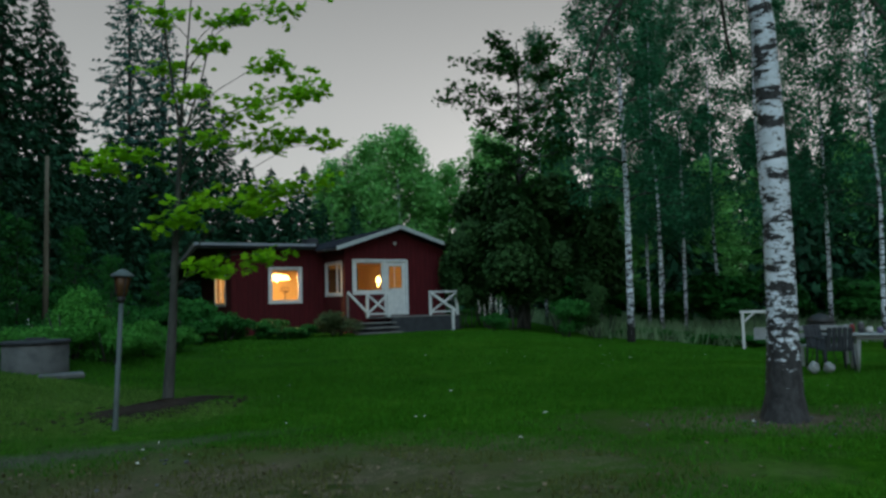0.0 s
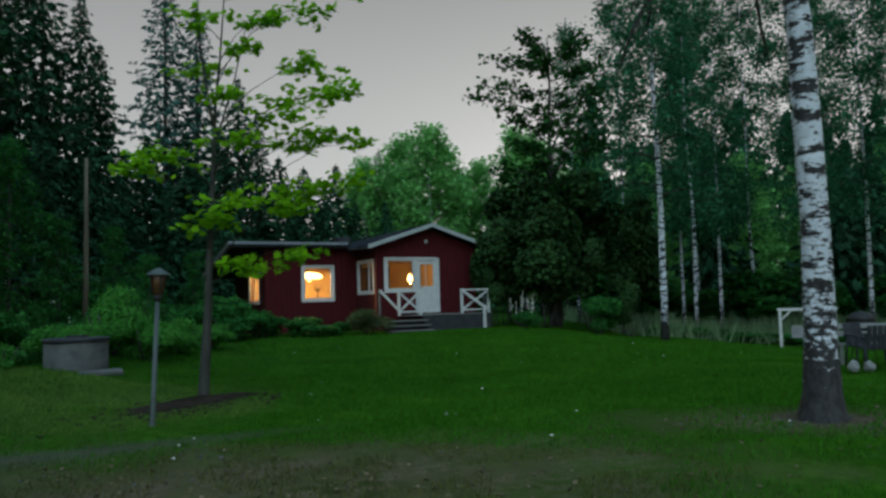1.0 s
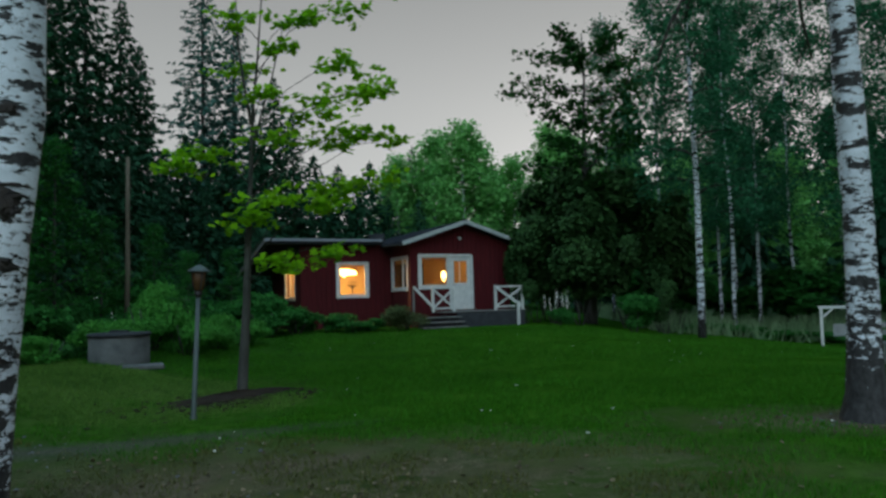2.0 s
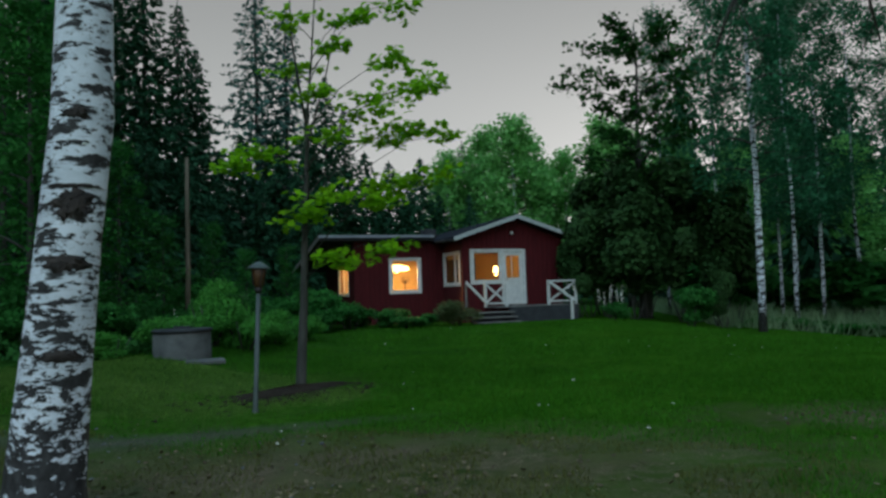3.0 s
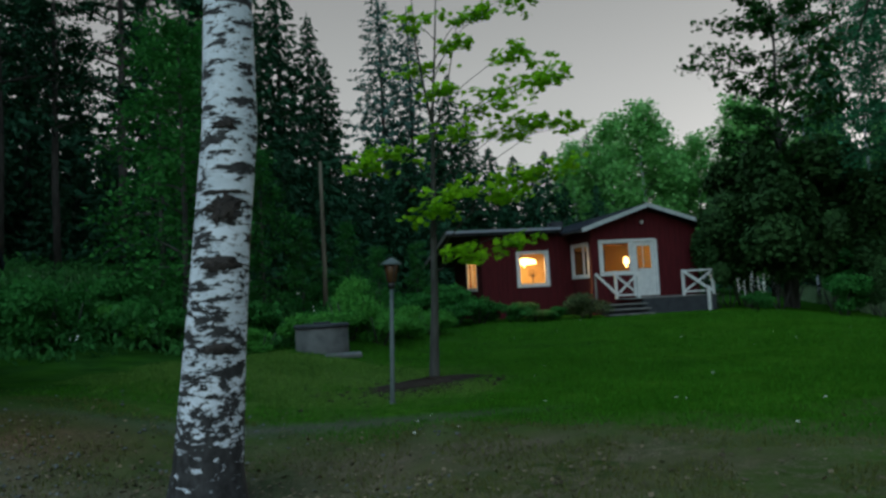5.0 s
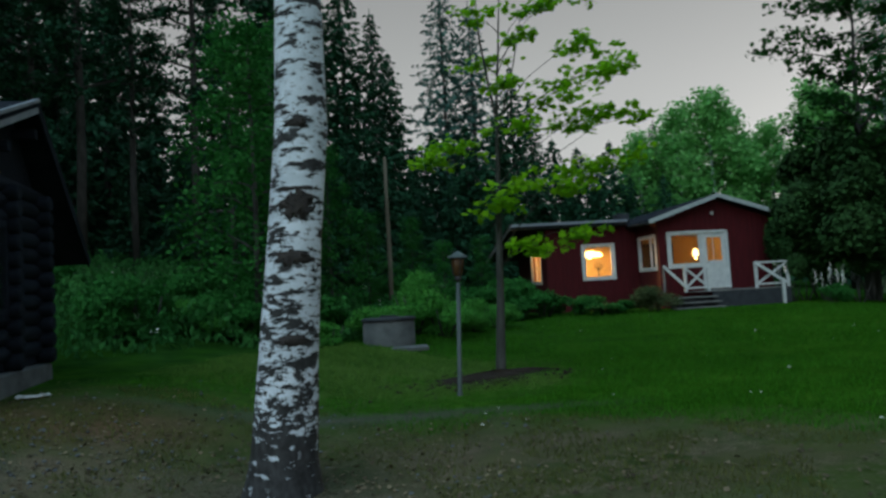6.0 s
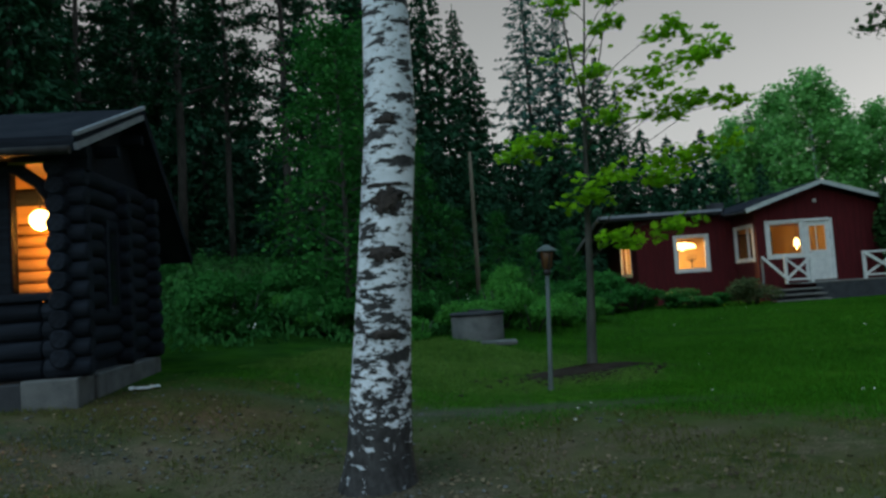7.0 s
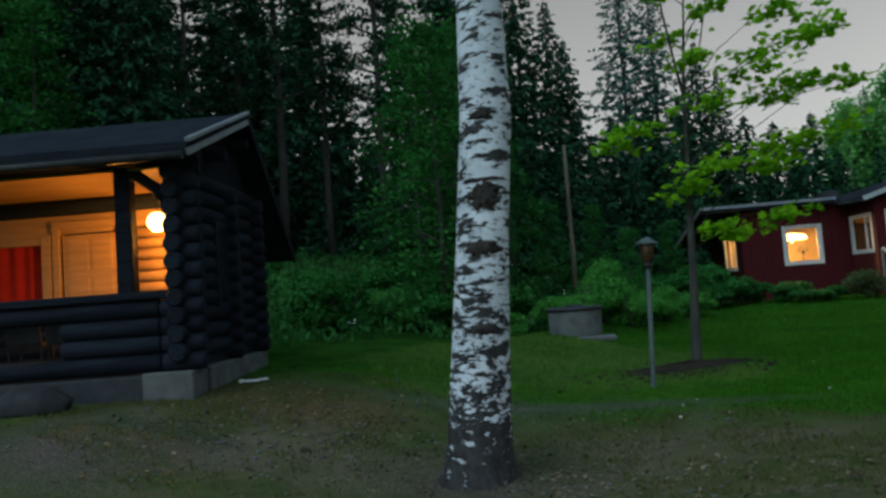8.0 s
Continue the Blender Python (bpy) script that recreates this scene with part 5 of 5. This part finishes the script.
for k, (b, d, s) in enumerate(((129.2, 19.0, 1.12), (127.6, 22.0, 1.2), (130.6, 23.5, 1.25), (123.4, 22.0, 0.75), (114.6, 19.5, 0.34), (120.5, 24.0, 0.5), (117.0, 26.0, 0.5), (111.5, 27.5, 0.42), (146.0, 27.0, 0.6), (158.0, 22.0, 1.1), (166.0, 22.0, 1.2))):
    t = young[k % 2]
    x, y = d * math.cos(radians(b)), d * math.sin(radians(b))
    tree_thing("rowan_tree", "leafy young rowan on the bank before the wood", "tree", pose(x, y, gz(x, y), 0, 0, 70 * k) @ Matrix.Scale(s, 4), t[0], t[1], t[2], "young trees on the bank")

# ---- hedge, shrubs and wild growth ----
L_FERN = leafage("light_fern_leaf", (0.055, 0.24, 0.04), (0.1, 0.35, 0.062), 0.4, 0.45)
L_SPIREA = leafage("brownish_spirea_leaf", (0.045, 0.085, 0.03), (0.1, 0.13, 0.06), 0.45)
stems = stems_mesh(5, 1.2, 1.0, GREYBARK)
low = [shrub_mesh(100 + s, 1.6, 1.0, 3200, 0.1, L_SHRUB) for s in range(3)]
dark = [shrub_mesh(110 + s, 2.2, 4.4, 9000, 0.2, L_THUJA, True) for s in range(2)]
thick = [shrub_mesh(120 + s, 2.4, 4.0, 6000, 0.24, L_SHRUB, True) for s in range(2)]


def shrub(name, label, x, y, s, turn, me, group="", flat=1.0):
    t = thing(name, pose(x, y, gz(x, y) - 0.03, 0, 0, turn) @ Matrix.Diagonal((s, s, s * flat, 1)), label, "shrub", group)
    for nm, d in (("stem", stems), ("foliage", me)):
        o = new(nm, d)
        o.parent = t
        o["kind"] = "stuff"


shrub("spirea_bush", "rounded brownish spirea bush beside the porch steps", -3.75, 25.35, 1.2, 20, shrub_mesh(103, 1.6, 1.0, 4200, 0.07, L_SPIREA), "shrubs before the house", 0.8)
for k, (x, y, s, f) in enumerate(((-4.9, 25.4, 0.6, 0.7), (-6.3, 25.0, 0.9, 0.7), (-7.4, 24.6, 1.0, 0.8), (-8.5, 24.2, 1.1, 0.8), (-9.6, 24.0, 1.2, 0.9), (-10.6, 23.2, 1.2, 1.0), (-9.0, 25.6, 1.2, 1.1), (-5.4, 24.6, 0.8, 0.5), (-11.6, 22.2, 1.4, 1.1), (-8.0, 23.4, 1.0, 0.7))):
    shrub("garden_shrub", "rounded green garden shrub along the house's front", x, y, s * 1.2, 50 * k, low[k % 3], "shrubs before the house", f)
for k, (x, y, s, f) in enumerate(((1.7, 28.6, 1.0, 1.15), (2.6, 27.6, 1.05, 1.1), (3.2, 29.2, 1.2, 1.35), (4.6, 29.2, 1.25, 1.4), (5.6, 27.8, 1.05, 1.3), (1.6, 31.5, 1.2, 1.35), (5.3, 25.6, 0.62, 1.1), (6.6, 29.6, 1.0, 1.2), (1.05, 29.4, 0.95, 1.15), (0.62, 28.75, 0.72, 1.45))):
    shrub("dark_hedge_bush", "tall dark evergreen bush in the hedge by the house", x, y, s, 77 * k, dark[k % 2], "dark hedge", f)
shrub("round_bush", "rounded green bush standing before the dark hedge", 4.15, 25.0, 0.95, 0, low[1], flat=1.5)
for k in range(9):
    x, y = 6.5 + 2.1 * k + rng.uniform(-0.4, 0.4), 38 + rng.uniform(-3, 3) - 0.6 * k
    shrub("thicket_bush", "green thicket bush between the birches", x, y, rng.uniform(1.1, 1.5), 47 * k, thick[k % 2], "thicket behind the birches", 0.62)
for k in range(10):
    x = 6.8 + 0.75 * k
    shrub("meadow_shrub", "low green shrub at the lawn's far edge", x, 28.0 - 0.22 * k + 0.4 * (k % 2), 0.9, 37 * k, low[k % 3], "shrubs at the lawn's edge", 0.5)
for k in range(26):
    a, d = radians(rng.uniform(118, 158)), rng.uniform(16.5, 26)
    x, y = d * math.cos(a), d * math.sin(a)
    if x > -9.3 or (x > -13 and y < 11):
        x -= 4
    shrub("bank_shrub", "wild leafy shrub on the overgrown bank", x, y, rng.uniform(0.8, 1.5), 61 * k, low[k % 3], "wild growth on the bank", rng.uniform(0.7, 1.2))


fern = [shrub_mesh(130 + s, 1.6, 1.0, 5200, 0.075, L_FERN) for s in range(2)]
for k, (b, d, s, f) in enumerate(((112.5, 20.5, 1.0, 1.0), (114.8, 18.6, 1.1, 0.9), (117.2, 19.2, 1.3, 1.1), (119.6, 17.8, 1.1, 0.85), (116.0, 21.5, 1.4, 1.3), (110.6, 22.0, 0.9, 0.9), (132.5, 18.5, 1.0, 0.8), (136.0, 19.5, 1.1, 0.8), (124.0, 16.8, 0.9, 0.7))):
    shrub("fern_clump", "light green clump of ferns and nettles behind the well", d * math.cos(radians(b)), d * math.sin(radians(b)), s, 83 * k, fern[k % 2], "ferns on the bank", f)


def stuff(name, me, label, category):
    o = new(name, me)
    tagged(o, label, category, kind="stuff")


def wild_growth():
    rng = np.random.default_rng(140)
    out, sz = [], []
    while len(out) < 42000:
        x, y = rng.uniform(-30, -7.5), rng.uniform(7, 29)
        edge = -8.9 - 0.16 * abs(y - 16) - (2.2 if y < 12.5 else 0) + 0.7 * noise.noise((x * 0.5, y * 0.5, 0))
        if x > edge or (x > -13.5 and y < 9.5):
            continue
        top = (0.35 + 0.75 * smooth((edge - x) / 2.5)) * (0.75 + 0.6 * noise.noise((x * 0.8, y * 0.8, 5)))
        out.append((x, y, gz(x, y) + rng.random() ** 0.7 * max(top, 0.15)))
        sz.append(rng.uniform(0.1, 0.24))
    c = np.array(out)
    nrm = rng.normal(size=c.shape) * np.array([1, 1, 0.5]) + np.array([0.2, -0.4, 0.5])
    al = rng.normal(size=c.shape) * 0.6 + np.array([0, 0, 1.0])
    stuff("wild_growth", leaves_mesh("wild_growth", c, sz, nrm, L_WEED, rng, RHOMB * np.array([0.75, 1]), al), "tall nettles and willowherb covering the bank", "weeds")
    f = c[rng.choice(len(c), 60, replace=False)]
    f[:, 2] += 0.25
    c2 = np.repeat(f, 5, 0) + rng.normal(size=(300, 3)) * 0.06
    stuff("bank_flowers", leaves_mesh("bank_flowers", c2, rng.uniform(0.05, 0.1, 300), rng.normal(size=(300, 3)) + np.array([0.3, -0.6, 0.8]), PETAL, rng), "scattered pale umbel flowers among the weeds", "flowers")


wild_growth()


def blades(name, n, x0, x1, y0, y1, lo, hi, width, mat, label, seed, keep=lambda x, y: True):
    rng = np.random.default_rng(seed)
    xs, ys = rng.uniform(x0, x1, n * 2), rng.uniform(y0, y1, n * 2)
    c = np.array([(x, y, gz(x, y)) for x, y in zip(xs, ys) if keep(x, y)][:n])
    k = len(c)
    hgt = rng.uniform(lo, hi, k)[:, None]
    a = rng.uniform(0, 6.28, k)
    side = np.stack([np.cos(a), np.sin(a), np.zeros(k)], 1) * width * rng.uniform(0.6, 1.3, k)[:, None]
    tip = c + np.stack([rng.normal(size=k) * 0.4, rng.normal(size=k) * 0.4, np.ones(k)], 1) * hgt
    pts = np.stack([c - side, c + side, tip], 1).reshape(-1, 3)
    me = bpy.data.meshes.new(name)
    me.vertices.add(3 * k)
    me.vertices.foreach_set("co", pts.ravel())
    me.loops.add(3 * k)
    me.loops.foreach_set("vertex_index", np.arange(3 * k, dtype=np.int32))
    me.polygons.add(k)
    me.polygons.foreach_set("loop_start", np.arange(0, 3 * k, 3, dtype=np.int32))
    me.polygons.foreach_set("loop_total", np.full(k, 3, dtype=np.int32))
    me.update(calc_edges=True)
    me.materials.append(mat)
    stuff(name, me, label, "grass")


def dryness(x, y):
    """About 1 on the trodden dry ground in front of the birch and the cabin, 0 on the lawn."""
    a = ((x + 2.6) / 5.2) ** 2 + ((y - 6.0) / 2.3) ** 2
    b = ((x + 7.2) / 3.2) ** 2 + ((y - 5.2) / 3.0) ** 2
    return smooth(1.35 - min(a, b) + 0.5 * noise.noise((x * 0.6, y * 0.6, 7.0)))


def paleness(x, y):
    """About 1 on the pale mossy turf between the well, the lamp and the foot of the bank."""
    return smooth(1.3 - ((x + 6.9) / 3.4) ** 2 - ((y - 11.2) / 3.0) ** 2 + 0.5 * noise.noise((x * 0.5, y * 0.5, 3.0)))


def on_path(x, y):
    a, b = x + 5.4, y - 8.0
    return abs(b * 0.927 - a * 0.375 + 0.3 * noise.noise((x * 0.8, y * 0.8, 1.0))) < 0.1 + 0.14 * noise.noise((x * 2.1, y * 2.1, 2.0)) and abs(a) < 2.7


def bare(x, y):
    """Where no grass blade grows."""
    return on_path(x, y) or (x + 4.59) ** 2 + (y - 5.58) ** 2 < 0.9 + 0.6 * noise.noise((x, y, 8.0)) or (x - 4.2) ** 2 + (y - 9.2) ** 2 < 0.35


blades("mossy_grass", 30000, -10.5, -3, 7.5, 15, 0.02, 0.07, 0.007, L_MOSS, "pale mossy turf round the well", 155, lambda x, y: paleness(x, y) > 0.5 * (0.6 + noise.noise((x * 1.5, y * 1.5, 6.0))) and not on_path(x, y))
blades("lawn_grass", 95000, -9.5, 11, 3.2, 17, 0.025, 0.085, 0.007, L_GRASS, "short mown lawn grass", 150, lambda x, y: noise.noise((x * 0.7, y * 0.7, 2.0)) > -0.45 + 1.3 * max(dryness(x, y), 0.75 * paleness(x, y)) and not bare(x, y))
blades("dry_grass", 26000, -9.5, 3.5, 3.0, 9.0, 0.02, 0.07, 0.006, L_DRY, "thin dry grass on the trodden ground under the birch", 153, lambda x, y: dryness(x, y) > 0.3 and noise.noise((x * 1.1, y * 1.1, 4.0)) > -0.15 and not bare(x, y))
blades("roadside_grass", 9000, -27, -17, 15, 27, 0.35, 0.75, 0.02, L_HAY, "pale tall grass along the top of the bank", 154, lambda x, y: abs(math.hypot(x, y) - 28.5) < 1.6 and 131 < math.degrees(math.atan2(y, x)) < 150)
blades("lawn_grass_beyond", 60000, -9, 13, 17, 26, 0.03, 0.07, 0.012, L_GRASS, "mown lawn grass before the house", 151)
blades("meadow_grass", 26000, 5.5, 30, 26.5, 60, 0.4, 0.95, 0.03, L_HAY, "tall pale meadow grass beyond the birches", 152)


def lupins():
    rng = np.random.default_rng(160)
    f = []
    for k in range(7):
        x, y = 1.3 + 0.13 * k + rng.normal() * 0.05, 25.95 + rng.normal() * 0.15
        z = gz(x, y) + 0.72 + rng.normal() * 0.1
        for j in range(22):
            f.append((x + rng.normal() * 0.025, y + rng.normal() * 0.025, z + 0.022 * j))
    c = np.array(f)
    stuff("lupin_flowers", leaves_mesh("lupin_flowers", c, rng.uniform(0.04, 0.08, len(c)), rng.normal(size=c.shape) + np.array([0, -0.7, 0.3]), PETAL, rng), "white lupin spikes before the dark hedge", "flowers")
    shrub("lupin_clump", "green lupin leaves under the white flower spikes", 1.7, 26.0, 0.7, 0, low[2], flat=0.95)


lupins()


def specks(name, spots, sizes, mat, label, category, seed, flat=0.6):
    """Many small lumps lying on the ground, in one mesh."""
    rng = np.random.default_rng(seed)
    bm = bmesh.new()
    bmesh.ops.create_icosphere(bm, subdivisions=1, radius=1)
    base = np.array([v.co[:] for v in bm.verts])
    tris = np.array([[v.index for v in f.verts] for f in bm.faces])
    bm.free()
    pts, faces = [], []
    for (x, y), s in zip(spots, sizes):
        k = base * (1 + 0.25 * rng.normal(size=(len(base), 1))) * s * np.array([1, 1, flat])
        faces.extend((tris + len(base) * len(pts)).tolist())
        pts.append(k + np.array([x, y, gz(x, y) + s * 0.3]))
    me = bpy.data.meshes.new(name)
    me.from_pydata(np.concatenate(pts).tolist(), [], faces)
    me.materials.append(mat)
    stuff(name, me, label, category)


srng = np.random.default_rng(170)
spots = np.concatenate([srng.normal(size=(260, 2)) * (1.5, 0.8) + (-4.6, 5.3), srng.normal(size=(260, 2)) * (1.2, 1.2) + (-7.0, 4.9), srng.normal(size=(60, 2)) * (1.5, 0.3) + (-5.2, 8.0), srng.normal(size=(30, 2)) * (1.2, 0.5) + (4.3, 9.0)])
specks("pebbles", spots, srng.uniform(0.008, 0.028, len(spots)), CONCRETE, "scattered pebbles on the bare earth under the birch", "pebbles", 171)
chips = np.stack([srng.normal(size=420) * 0.42, srng.normal(size=420) * 0.8], 1) @ np.array([[0.88, -0.47], [0.47, 0.88]]) + (-4.6, 11.3)
specks("bark_chips", chips, srng.uniform(0.02, 0.05, 420), MULCH, "loose bark chips strewn between lamp and maple", "mulch", 172, 0.4)
daisies = np.stack([srng.uniform(-8, 9, 60), srng.uniform(8, 24, 60)], 1)
specks("daisies", daisies, srng.uniform(0.012, 0.028, 60), PETAL, "a few pale daisies dotted over the lawn", "flowers", 173)


def leaf_litter():
    """Last year's leaves lying flat on the trodden ground."""
    rng = np.random.default_rng(180)
    xy = np.concatenate([rng.normal(size=(900, 2)) * (1.6, 1.0) + (-4.5, 5.6), rng.normal(size=(900, 2)) * (1.5, 1.3) + (-7.0, 5.2), rng.normal(size=(700, 2)) * (2.2, 1.0) + (-2.2, 6.4), rng.normal(size=(250, 2)) * (1.3, 0.6) + (4.3, 9.0)])
    c = np.array([(x, y, gz(x, y) + 0.05 * noise.noise((x * 0.35, y * 0.35, 0.0)) + 0.02) for x, y in xy])
    nrm = rng.normal(size=c.shape) * 0.3 + np.array([0, 0, 1.0])
    me = leaves_mesh("leaf_litter", c, rng.uniform(0.025, 0.07, len(c)), nrm, leafage("dead_leaf", (0.05, 0.038, 0.024), (0.19, 0.15, 0.1), 0.6, 0.1), rng, RHOMB * np.array([1.4, 1.0]))
    stuff("leaf_litter", me, "brown dead leaves strewn over the trodden ground", "leaves")


leaf_litter()
